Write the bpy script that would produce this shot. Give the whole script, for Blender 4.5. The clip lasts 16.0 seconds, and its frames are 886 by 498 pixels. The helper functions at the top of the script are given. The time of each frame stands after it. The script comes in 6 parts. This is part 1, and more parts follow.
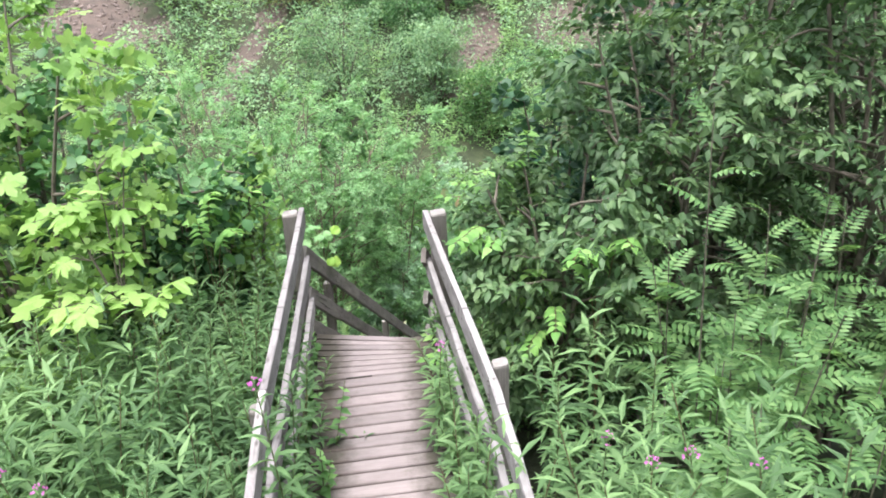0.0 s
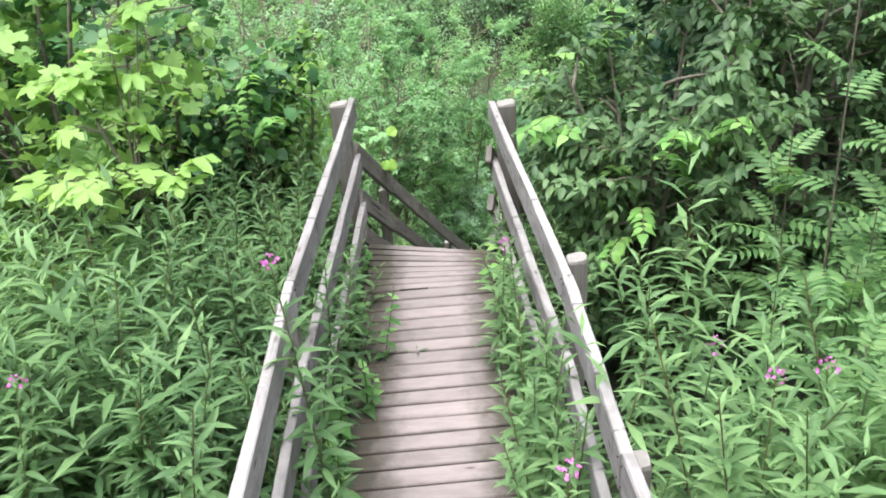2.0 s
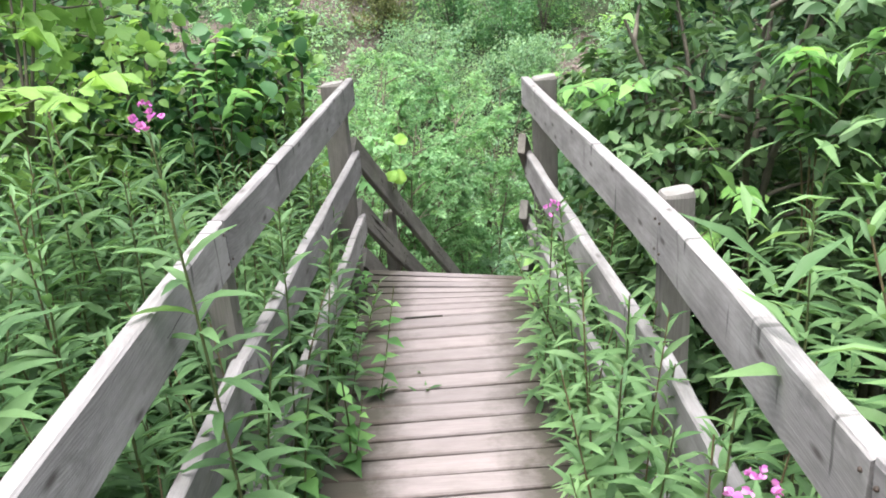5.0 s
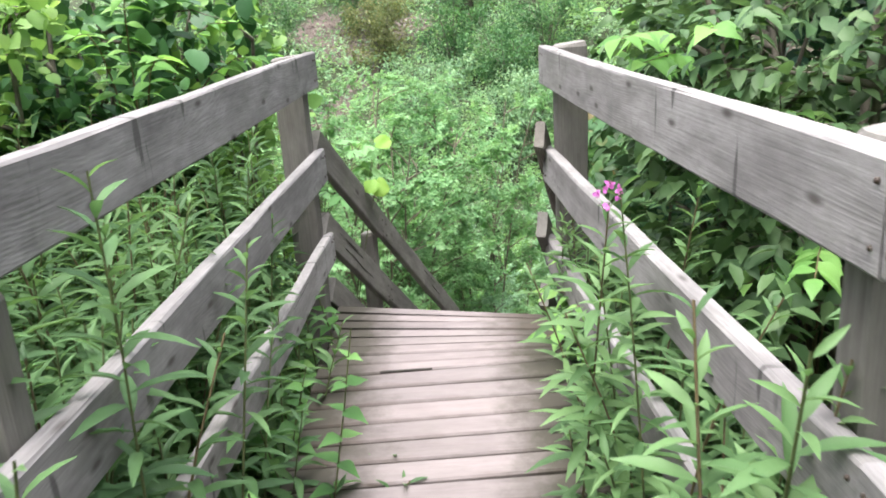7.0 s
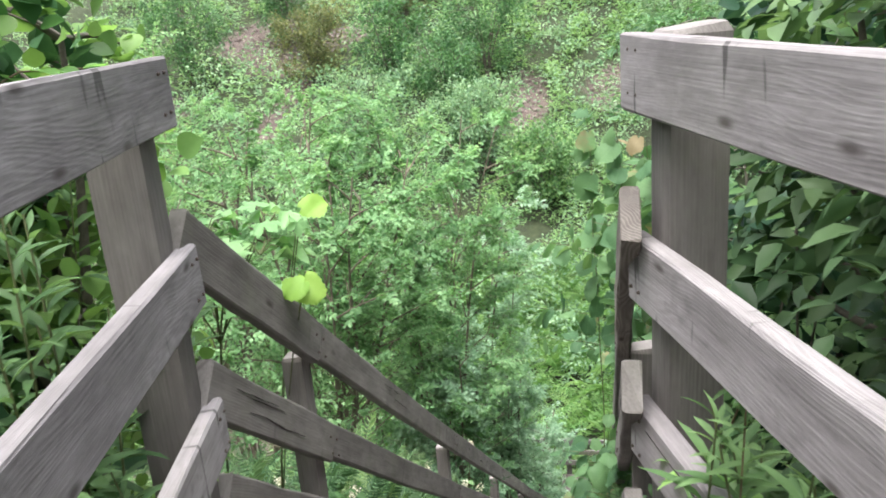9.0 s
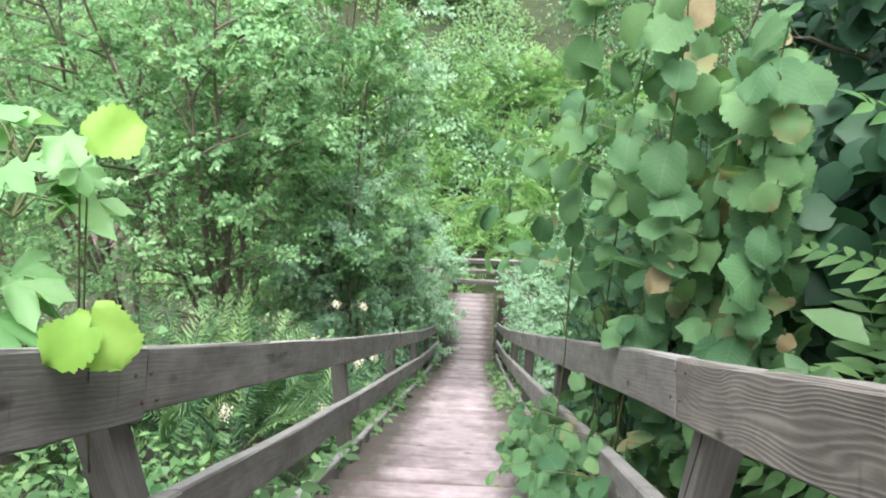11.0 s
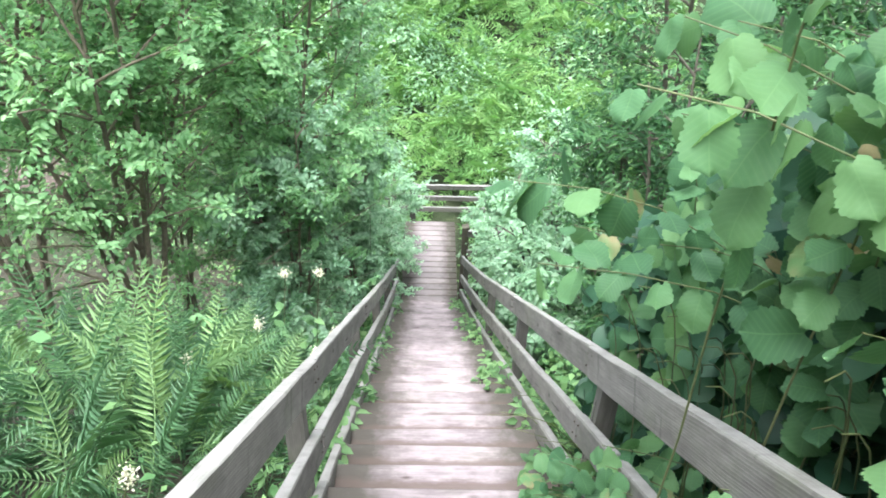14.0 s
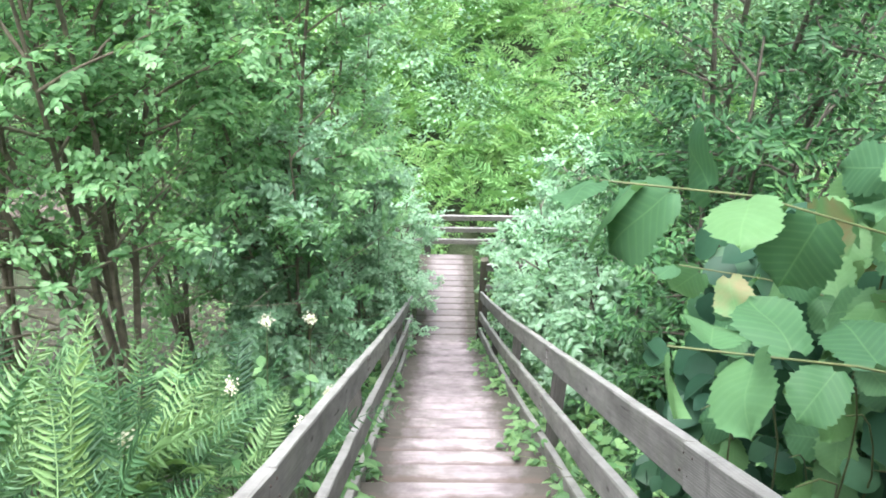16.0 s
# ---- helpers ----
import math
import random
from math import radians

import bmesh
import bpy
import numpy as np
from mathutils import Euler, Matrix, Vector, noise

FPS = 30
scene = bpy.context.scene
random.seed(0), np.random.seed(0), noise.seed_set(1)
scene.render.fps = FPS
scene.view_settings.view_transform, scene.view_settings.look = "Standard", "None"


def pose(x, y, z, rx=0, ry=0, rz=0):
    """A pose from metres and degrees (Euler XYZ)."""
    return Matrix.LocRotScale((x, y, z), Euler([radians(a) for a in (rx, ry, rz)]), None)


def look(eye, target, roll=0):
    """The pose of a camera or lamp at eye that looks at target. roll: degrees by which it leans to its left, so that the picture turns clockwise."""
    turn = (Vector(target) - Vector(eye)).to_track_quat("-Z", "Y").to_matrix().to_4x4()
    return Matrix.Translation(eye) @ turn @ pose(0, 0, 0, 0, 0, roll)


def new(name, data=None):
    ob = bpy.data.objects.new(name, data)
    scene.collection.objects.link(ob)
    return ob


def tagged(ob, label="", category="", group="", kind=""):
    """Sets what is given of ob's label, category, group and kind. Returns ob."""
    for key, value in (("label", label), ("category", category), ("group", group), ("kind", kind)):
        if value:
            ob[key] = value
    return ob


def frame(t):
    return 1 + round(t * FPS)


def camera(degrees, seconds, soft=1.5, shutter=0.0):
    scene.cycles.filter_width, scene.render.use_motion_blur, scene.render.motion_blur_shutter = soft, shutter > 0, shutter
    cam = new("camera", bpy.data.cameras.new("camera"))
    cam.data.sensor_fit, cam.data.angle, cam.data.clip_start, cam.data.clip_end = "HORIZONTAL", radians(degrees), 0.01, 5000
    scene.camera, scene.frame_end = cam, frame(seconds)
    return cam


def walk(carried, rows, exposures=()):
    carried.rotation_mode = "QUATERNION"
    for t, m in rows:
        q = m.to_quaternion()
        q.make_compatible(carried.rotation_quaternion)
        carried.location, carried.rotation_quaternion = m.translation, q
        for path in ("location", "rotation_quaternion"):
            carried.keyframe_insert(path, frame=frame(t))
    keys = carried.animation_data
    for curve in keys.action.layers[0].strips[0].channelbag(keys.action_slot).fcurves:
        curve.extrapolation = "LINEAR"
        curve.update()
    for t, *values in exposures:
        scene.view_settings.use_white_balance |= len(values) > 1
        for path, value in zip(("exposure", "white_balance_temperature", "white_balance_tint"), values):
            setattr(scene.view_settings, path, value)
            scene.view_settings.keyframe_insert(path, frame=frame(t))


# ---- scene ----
LENS = 58.0
PATH = [
    (0, (0.032, -5.752, 3.31), (0.204, -3.941, 2.481), -2.3),
    (0.5, (0.026, -5.639, 3.237), (0.127, -3.83, 2.391), -1.8),
    (1, (0.027, -5.513, 3.062), (0.088, -3.709, 2.203), -1.6),
    (1.5, (0.055, -5.34, 2.837), (0.04, -3.56, 1.927), -3.1),
    (2, (0.092, -5.237, 2.72), (0.08, -3.473, 1.777), -3.8),
    (2.5, (0.078, -5.086, 2.544), (0.041, -3.346, 1.557), -2.9),
    (3, (0.101, -4.915, 2.363), (-0.011, -3.194, 1.351), -3.4),
    (3.5, (0.064, -4.788, 2.191), (0.01, -3.039, 1.223), -4.4),
    (4, (0.04, -4.628, 2.044), (0.003, -2.823, 1.185), -3.9),
    (6.5, (0.083, -3.701, 1.321), (0.019, -1.796, 0.715), -3.8),
    (7, (0.071, -3.33, 1.286), (0.029, -1.422, 0.687), -3.8),
    (7.5, (-0.007, -2.898, 1.268), (-0.031, -0.991, 0.666), -3.8),
    (8, (-0.033, -2.492, 1.202), (-0.005, -0.575, 0.633), -3.9),
    (10.3, (-0.029, -0.816, 1.13), (0.204, 1.037, 0.413), -2.2),
    (10.5, (-0.01, -0.71, 1.112), (0.258, 1.097, 0.296), -0.6),
    (11, (-0.034, -0.449, 1.102), (0.319, 1.204, 0.033), 0.8),
    (11.5, (-0.066, -0.213, 1.076), (0.343, 1.292, -0.175), 1.2),
    (12, (-0.106, -0.052, 1.126), (0.399, 1.385, -0.171), 3.0),
    (12.5, (-0.080, 0.118, 1.055), (0.456, 1.550, -0.234), 4.0),
    (13, (-0.013, 0.277, 0.960), (0.493, 1.742, -0.305), 2.8),
    (13.5, (0.038, 0.527, 0.754), (0.546, 2.013, -0.485), 2.1),
    (14, (0.047, 0.685, 0.645), (0.501, 2.183, -0.600), 2.2),
    (14.5, (0.098, 0.824, 0.554), (0.508, 2.319, -0.710), 0.0),
    (15, (0.154, 1.017, 0.398), (0.588, 2.512, -0.858), 0.1),
    (15.5, (0.199, 1.209, 0.255), (0.614, 2.731, -0.974), 1.4),
    (16, (0.236, 1.364, 0.133), (0.663, 2.920, -1.048), 0.9),
]
EXPOSURES = [(0.0, 1.72, 6500, 14), (1.5, 1.68, 6500, 10), (4.0, 1.72, 6500, 10), (6.5, 1.86, 6560, 11), (8.2, 1.88, 6560, 13), (10.3, 1.53, 6500, 15), (11.5, 2.1, 6300, 8), (12.5, 2.22, 6150, 7), (14.0, 2.19, 6150, 8), (16.0, 2.19, 6160, 9)]
cam = camera(LENS, 16.0, soft=1.8, shutter=0.2)
walk(cam, [(t, look(e, g, r)) for t, e, g, r in PATH], EXPOSURES)

# ---- light: bright overcast sky ----
world = bpy.data.worlds.new("overcast_sky")
scene.world = world
world.use_nodes = True
wn = world.node_tree.nodes
wl = world.node_tree.links
sky = wn.new("ShaderNodeTexSky")
sky.sky_type = "NISHITA"
sky.sun_disc = False
sky.sun_elevation = radians(75)
sky.sun_rotation = radians(230)
sky.air_density, sky.dust_density, sky.ozone_density = 1.0, 4.0, 1.0
soft_sky = wn.new("ShaderNodeHueSaturation")
soft_sky.inputs["Saturation"].default_value = 0.35
wl.new(sky.outputs[0], soft_sky.inputs["Color"])
wl.new(soft_sky.outputs[0], wn["Background"].inputs["Color"])
wn["Background"].inputs["Strength"].default_value = 0.15
sun = new("sun", bpy.data.lights.new("sun", "SUN"))
sun.data.energy, sun.data.angle, sun.data.color = 2.4, radians(60), (1.0, 0.98, 0.95)
sun.matrix_world = look((0, 0, 0), (0.07, 0.17, -0.98))


# ---- materials ----
def nodes_of(name):
    m = bpy.data.materials.new(name)
    m.use_nodes = True
    n, l = m.node_tree.nodes, m.node_tree.links
    return m, n, l, n["Principled BSDF"]


def ramp(n, stops):
    r = n.new("ShaderNodeValToRGB")
    e = r.color_ramp.elements
    while len(e) < len(stops):
        e.new(0.5)
    for k, (p, c) in enumerate(stops):
        e[k].position, e[k].color = p, (*c, 1)
    return r


def mixer(n, l, a, b, fac, mode="MIX"):
    x = n.new("ShaderNodeMix")
    x.data_type, x.blend_type = "RGBA", mode
    for sock, val in ((0, fac), (6, a), (7, b)):
        if isinstance(val, (int, float)):
            x.inputs[sock].default_value = val
        elif isinstance(val, tuple):
            x.inputs[sock].default_value = (*val, 1)
        else:
            l.new(val, x.inputs[sock])
    return x.outputs[2]


def noise_tex(n, l, vec, scale, detail=4.0, rough=0.6):
    x = n.new("ShaderNodeTexNoise")
    x.inputs["Scale"].default_value, x.inputs["Detail"].default_value, x.inputs["Roughness"].default_value = scale, detail, rough
    if vec is not None:
        l.new(vec, x.inputs["Vector"])
    return x.outputs["Fac"]


def maprange(n, l, val, a, b, c=0.0, d=1.0):
    x = n.new("ShaderNodeMapRange")
    l.new(val, x.inputs[0])
    for k, v in enumerate((a, b, c, d)):
        x.inputs[k + 1].default_value = v
    return x.outputs[0]


def wood(name, dark, mid, light, dirt=0.0, algae=0.15, rough=0.85, edge=0.0, bleach=0.0, rings=0.3, knots=0.5, streaks=0.0, blots=0.55, rim=0.0, rim_from=0.045, swirl=60.0):
    """Weathered timber, grain along local X; dirt: dark grime towards the board ends (|x| beyond edge)."""
    m, n, l, p = nodes_of(name)
    tc = n.new("ShaderNodeTexCoord")
    oi = n.new("ShaderNodeObjectInfo")
    shift = n.new("ShaderNodeVectorMath")
    shift.operation = "MULTIPLY_ADD"
    comb = n.new("ShaderNodeCombineXYZ")
    for k in range(3):
        l.new(oi.outputs["Random"], comb.inputs[k])
    l.new(comb.outputs[0], shift.inputs[0])
    shift.inputs[1].default_value = (37.0, 19.0, 53.0)
    l.new(tc.outputs["Object"], shift.inputs[2])

    def scaled(v):
        mp = n.new("ShaderNodeMapping")
        mp.inputs["Scale"].default_value = v
        l.new(shift.outputs[0], mp.inputs["Vector"])
        return mp.outputs[0]

    def math_node(op, x, y):
        q = n.new("ShaderNodeMath")
        q.operation = op
        for k, val in enumerate((x, y)):
            if isinstance(val, (int, float)):
                q.inputs[k].default_value = val
            else:
                l.new(val, q.inputs[k])
        return q.outputs[0]

    fine = noise_tex(n, l, scaled((2.5, 110.0, 110.0)), 1.6, 4, 0.6)
    broad = noise_tex(n, l, scaled((2.2, 7.0, 7.0)), 1.0, 4, 0.6)
    # growth rings: contour lines of a field drawn out along the grain
    field = noise_tex(n, l, scaled((1.5, 7.0, 7.0)), 0.8, 2.5, 0.5)
    across = n.new("ShaderNodeVectorMath")
    across.operation = "DOT_PRODUCT"
    l.new(tc.outputs["Object"], across.inputs[0])
    across.inputs[1].default_value = (0.0, 800.0, 800.0)
    ring = math_node("MULTIPLY_ADD", math_node("SINE", math_node("ADD", math_node("MULTIPLY", field, swirl), across.outputs["Value"]), 0.0), 0.5)
    ring.node.inputs[2].default_value = 0.5
    ring = math_node("POWER", ring, 1.6)
    where = maprange(n, l, noise_tex(n, l, scaled((1.3, 3.0, 3.0)), 1.0, 2, 0.5), 0.36, 0.62, 0.15, 1.0)
    ring_amt = math_node("MULTIPLY", where, rings)
    grain = mixer(n, l, fine, ring, ring_amt)
    col = ramp(n, [(0.0, dark), (0.5, mid), (1.0, light)])
    l.new(grain, col.inputs[0])
    tone = ramp(n, [(0.0, (0.88, 0.88, 0.88)), (1.0, (1.1, 1.09, 1.08))])
    l.new(oi.outputs["Random"], tone.inputs[0])
    c = mixer(n, l, col.outputs[0], tone.outputs[0], 1.0, "MULTIPLY")
    blot = ramp(n, [(0.34, (0.58, 0.57, 0.57)), (0.6, (1.06, 1.06, 1.06))])
    l.new(broad, blot.inputs[0])
    c = mixer(n, l, c, blot.outputs[0], blots, "MULTIPLY")
    mottle = ramp(n, [(0.38, (0.7, 0.69, 0.69)), (0.62, (1.14, 1.14, 1.14))])
    l.new(noise_tex(n, l, scaled((7.0, 22.0, 22.0)), 1.0, 5, 0.7), mottle.inputs[0])
    c = mixer(n, l, c, mottle.outputs[0], blots * 0.8, "MULTIPLY")
    # knots, some of them
    sep = n.new("ShaderNodeSeparateXYZ")
    l.new(shift.outputs[0], sep.inputs[0])
    flat = n.new("ShaderNodeCombineXYZ")
    l.new(math_node("MULTIPLY", sep.outputs[0], 3.4), flat.inputs[0])
    l.new(math_node("MULTIPLY", math_node("ADD", sep.outputs[1], sep.outputs[2]), 10.0), flat.inputs[1])
    kn = n.new("ShaderNodeTexVoronoi")
    kn.voronoi_dimensions = "2D"
    l.new(flat.outputs[0], kn.inputs["Vector"])
    kn.inputs["Scale"].default_value = 1.0
    pick = n.new("ShaderNodeSeparateColor")
    l.new(kn.outputs["Color"], pick.inputs[0])
    some = maprange(n, l, pick.outputs[0], 1 - knots, 1 - knots + 0.05)
    kmask = math_node("MULTIPLY", maprange(n, l, kn.outputs["Distance"], 0.03, 0.11, 0.85, 0.0), some)
    c = mixer(n, l, c, (dark[0] * 0.4, dark[1] * 0.36, dark[2] * 0.34), kmask)
    if streaks:
        run = noise_tex(n, l, scaled((26.0, 3.0, 4.0)), 1.0, 2, 0.5)
        c = mixer(n, l, c, tuple(v * 0.55 for v in dark), maprange(n, l, run, 0.665, 0.71, 0.0, streaks))
        smear = noise_tex(n, l, scaled((7.0, 5.0, 9.0)), 1.0, 4, 0.65)
        c = mixer(n, l, c, tuple(v * 0.85 for v in dark), maprange(n, l, smear, 0.58, 0.68, 0.0, streaks * 0.55))
    # green film
    am = maprange(n, l, noise_tex(n, l, shift.outputs[0], 3.5, 5, 0.65), 0.52, 0.75, 0.0, algae)
    c = mixer(n, l, c, (0.09, 0.12, 0.045), am)
    if bleach:
        geo = n.new("ShaderNodeNewGeometry")
        sn = n.new("ShaderNodeSeparateXYZ")
        l.new(geo.outputs["Normal"], sn.inputs[0])
        patch = maprange(n, l, noise_tex(n, l, shift.outputs[0], 9.0, 4, 0.7), 0.35, 0.6, 0.35, 1.0)
        up = math_node("MULTIPLY", maprange(n, l, sn.outputs[2], 0.55, 0.85, 0.0, bleach), patch)
        c = mixer(n, l, c, (0.29, 0.28, 0.272), up)
    if dirt:
        sx = n.new("ShaderNodeSeparateXYZ")
        l.new(tc.outputs["Object"], sx.inputs[0])
        ab = math_node("ABSOLUTE", sx.outputs[0], 0.0)
        ad = math_node("MULTIPLY_ADD", noise_tex(n, l, shift.outputs[0], 7.0, 5, 0.7), 0.34)
        l.new(ab, ad.node.inputs[2])
        dm = maprange(n, l, ad, edge + 0.1, edge + 0.28, 0.0, dirt)
        c = mixer(n, l, c, (0.05, 0.046, 0.036), dm)
        if rim:
            # dark uphill edge: caught soil, and on treads the overhang's shade painted in
            ey = math_node("MULTIPLY_ADD", noise_tex(n, l, scaled((6.0, 14.0, 3.0)), 1.0, 5, 0.7), 0.09)
            l.new(math_node("MULTIPLY", sx.outputs[1], -1.0), ey.node.inputs[2])
            c = mixer(n, l, c, (0.085, 0.064, 0.055), maprange(n, l, ey, rim_from, rim_from + 0.028, 0.0, rim))
    l.new(c, p.inputs["Base Color"])
    p.inputs["Roughness"].default_value = rough
    p.inputs["Specular IOR Level"].default_value = 0.25
    b = n.new("ShaderNodeBump")
    b.inputs["Strength"].default_value, b.inputs["Distance"].default_value = 0.34, 0.003
    l.new(mixer(n, l, grain, (0.0, 0.0, 0.0), kmask), b.inputs["Height"])
    l.new(b.outputs[0], p.inputs["Normal"])
    return m


def leafy(name, dark, mid, light, glow=0.35, rough=0.45, by_object=False, veins=0.0, blush=None, clump=0.8, spec=0.3):
    """Foliage: colour varies leaf by leaf and in clumps, and light shines through."""
    m, n, l, p = nodes_of(name)
    # every leaf colour gets slightly more red and blue
    dark, mid, light = ((q[0] * 1.06, q[1], q[2] * 1.12) for q in (dark, mid, light))
    if by_object:
        rnd = n.new("ShaderNodeObjectInfo").outputs["Random"]
    else:
        rnd = n.new("ShaderNodeNewGeometry").outputs["Random Per Island"]
    tc = n.new("ShaderNodeTexCoord")
    geo = n.new("ShaderNodeNewGeometry")
    big = noise_tex(n, l, geo.outputs["Position"], clump, 3, 0.6)
    f = mixer(n, l, rnd, maprange(n, l, big, 0.3, 0.7), 0.45)
    r = ramp(n, [(0.12, dark), (0.5, mid), (0.86, light)])
    l.new(f, r.inputs[0])
    c = r.outputs[0]
    blotch = noise_tex(n, l, geo.outputs["Position"], 60.0, 3, 0.6)
    c = mixer(n, l, c, mixer(n, l, (0.8, 0.82, 0.7), (1.12, 1.1, 1.15), blotch), 0.7, "MULTIPLY")
    if blush:
        pick = maprange(n, l, rnd, 0.93, 0.94, 0.0, 0.7)
        spot = maprange(n, l, noise_tex(n, l, geo.outputs["Position"], 14.0, 2), 0.4, 0.6)
        both = n.new("ShaderNodeMath")
        both.operation = "MULTIPLY"
        l.new(pick, both.inputs[0])
        l.new(spot, both.inputs[1])
        c = mixer(n, l, c, blush, both.outputs[0])
    if veins:
        sx = n.new("ShaderNodeSeparateXYZ")
        l.new(tc.outputs["Object"], sx.inputs[0])
        ax = n.new("ShaderNodeMath")
        ax.operation = "ABSOLUTE"
        l.new(sx.outputs[0], ax.inputs[0])
        slant = n.new("ShaderNodeMath")
        slant.operation = "MULTIPLY_ADD"
        l.new(ax.outputs[0], slant.inputs[0])
        slant.inputs[1].default_value = -0.6
        l.new(sx.outputs[1], slant.inputs[2])
        sn = n.new("ShaderNodeMath")
        sn.operation = "PINGPONG"
        l.new(slant.outputs[0], sn.inputs[0])
        sn.inputs[1].default_value = veins
        vm = maprange(n, l, sn.outputs[0], 0.0, veins * 0.5, 0.1, 0.0)
        mid_v = maprange(n, l, ax.outputs[0], 0.0, 0.02, 0.28, 0.0)
        mx = n.new("ShaderNodeMath")
        mx.operation = "MAXIMUM"
        l.new(vm, mx.inputs[0])
        l.new(mid_v, mx.inputs[1])
        c = mixer(n, l, c, tuple(min(1.0, v * 1.15) for v in light), mx.outputs[0])
        b = n.new("ShaderNodeBump")
        b.inputs["Strength"].default_value, b.inputs["Distance"].default_value = 0.5, 0.003
        l.new(sn.outputs[0], b.inputs["Height"])
        l.new(b.outputs[0], p.inputs["Normal"])
    l.new(c, p.inputs["Base Color"])
    p.inputs["Roughness"].default_value = rough
    p.inputs["Specular IOR Level"].default_value = spec
    t = n.new("ShaderNodeBsdfTranslucent")
    l.new(mixer(n, l, c, (1.45, 1.45, 0.95), 1.0, "MULTIPLY"), t.inputs["Color"])
    ms = n.new("ShaderNodeMixShader")
    ms.inputs[0].default_value = glow
    l.new(p.outputs[0], ms.inputs[1])
    l.new(t.outputs[0], ms.inputs[2])
    l.new(ms.outputs[0], n["Material Output"].inputs["Surface"])
    return m


def plain(name, a, b, scale=8.0, rough=0.8, bump=0.3):
    m, n, l, p = nodes_of(name)
    tc = n.new("ShaderNodeTexCoord")
    f = noise_tex(n, l, tc.outputs["Object"], scale, 6, 0.65)
    r = ramp(n, [(0.3, a), (0.7, b)])
    l.new(f, r.inputs[0])
    l.new(r.outputs[0], p.inputs["Base Color"])
    p.inputs["Roughness"].default_value = rough
    bp = n.new("ShaderNodeBump")
    bp.inputs["Strength"].default_value, bp.inputs["Distance"].default_value = bump, 0.01
    l.new(f, bp.inputs["Height"])
    l.new(bp.outputs[0], p.inputs["Normal"])
    return m


def ground_material():
    m, n, l, p = nodes_of("ground_soil")
    geo = n.new("ShaderNodeNewGeometry")
    at = n.new("ShaderNodeAttribute")
    at.attribute_name = "bare"
    soil = ramp(n, [(0.3, (0.015, 0.022, 0.01)), (0.55, (0.035, 0.05, 0.02)), (0.8, (0.075, 0.08, 0.04))])
    l.new(noise_tex(n, l, geo.outputs["Position"], 2.5, 8, 0.7), soil.inputs[0])
    rock = ramp(n, [(0.25, (0.04, 0.034, 0.034)), (0.42, (0.068, 0.053, 0.046)), (0.58, (0.11, 0.084, 0.071)), (0.75, (0.058, 0.052, 0.05))])
    l.new(noise_tex(n, l, geo.outputs["Position"], 1.3, 10, 0.72), rock.inputs[0])
    ragged = n.new("ShaderNodeMath")
    ragged.operation = "MULTIPLY_ADD"
    l.new(noise_tex(n, l, geo.outputs["Position"], 0.9, 6, 0.7), ragged.inputs[0])
    ragged.inputs[1].default_value = 0.9
    l.new(at.outputs["Fac"], ragged.inputs[2])
    c = mixer(n, l, soil.outputs[0], rock.outputs[0], maprange(n, l, ragged.outputs[0], 0.85, 1.05))
    # fallen leaves under willows and ferns, coloured darker for the shade there
    at2 = n.new("ShaderNodeAttribute")
    at2.attribute_name = "shaded_litter"
    shaded_litter = ramp(n, [(0.3, (0.02, 0.019, 0.012)), (0.52, (0.05, 0.046, 0.03)), (0.72, (0.14, 0.128, 0.09))])
    l.new(noise_tex(n, l, geo.outputs["Position"], 9.0, 8, 0.75), shaded_litter.inputs[0])
    c = mixer(n, l, c, shaded_litter.outputs[0], at2.outputs["Fac"])
    l.new(c, p.inputs["Base Color"])
    p.inputs["Roughness"].default_value = 0.95
    b = n.new("ShaderNodeBump")
    b.inputs["Strength"].default_value, b.inputs["Distance"].default_value = 0.8, 0.12
    l.new(noise_tex(n, l, geo.outputs["Position"], 4.0, 8, 0.75), b.inputs["Height"])
    l.new(b.outputs[0], p.inputs["Normal"])
    return m


RAIL_WOOD = wood("rail_timber", (0.13, 0.124, 0.126), (0.235, 0.226, 0.233), (0.287, 0.277, 0.284), algae=0.1, bleach=0.15, rings=0.2, knots=0.55, streaks=0.9, blots=0.75, swirl=190.0)
STAIR_RAIL_WOOD = wood("stair_rail_timber", (0.096, 0.09, 0.082), (0.184, 0.177, 0.164), (0.256, 0.248, 0.232), algae=0.3, bleach=0.8, rings=0.22, knots=0.2, streaks=0.4, blots=0.8)
FIGURED_WOOD = wood("figured_rail_timber", (0.08, 0.07, 0.06), (0.185, 0.17, 0.154), (0.26, 0.24, 0.22), algae=0.12, bleach=0.4, rings=0.42, knots=0.35, streaks=0.3, blots=0.7, swirl=230.0)
POST_WOOD = wood("post_timber", (0.09, 0.083, 0.077), (0.155, 0.146, 0.137), (0.21, 0.2, 0.19), algae=0.25, bleach=0.5, rings=0.15, knots=0.2)
DECK_WOOD = wood("deck_timber", (0.158, 0.135, 0.135), (0.208, 0.182, 0.184), (0.243, 0.215, 0.219), dirt=0.95, algae=0.06, edge=0.225, rings=0.12, knots=0.1, blots=0.38, rim=0.4, rim_from=0.08)
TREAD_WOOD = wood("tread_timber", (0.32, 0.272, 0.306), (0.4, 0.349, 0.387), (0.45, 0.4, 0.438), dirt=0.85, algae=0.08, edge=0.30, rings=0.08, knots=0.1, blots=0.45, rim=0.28)
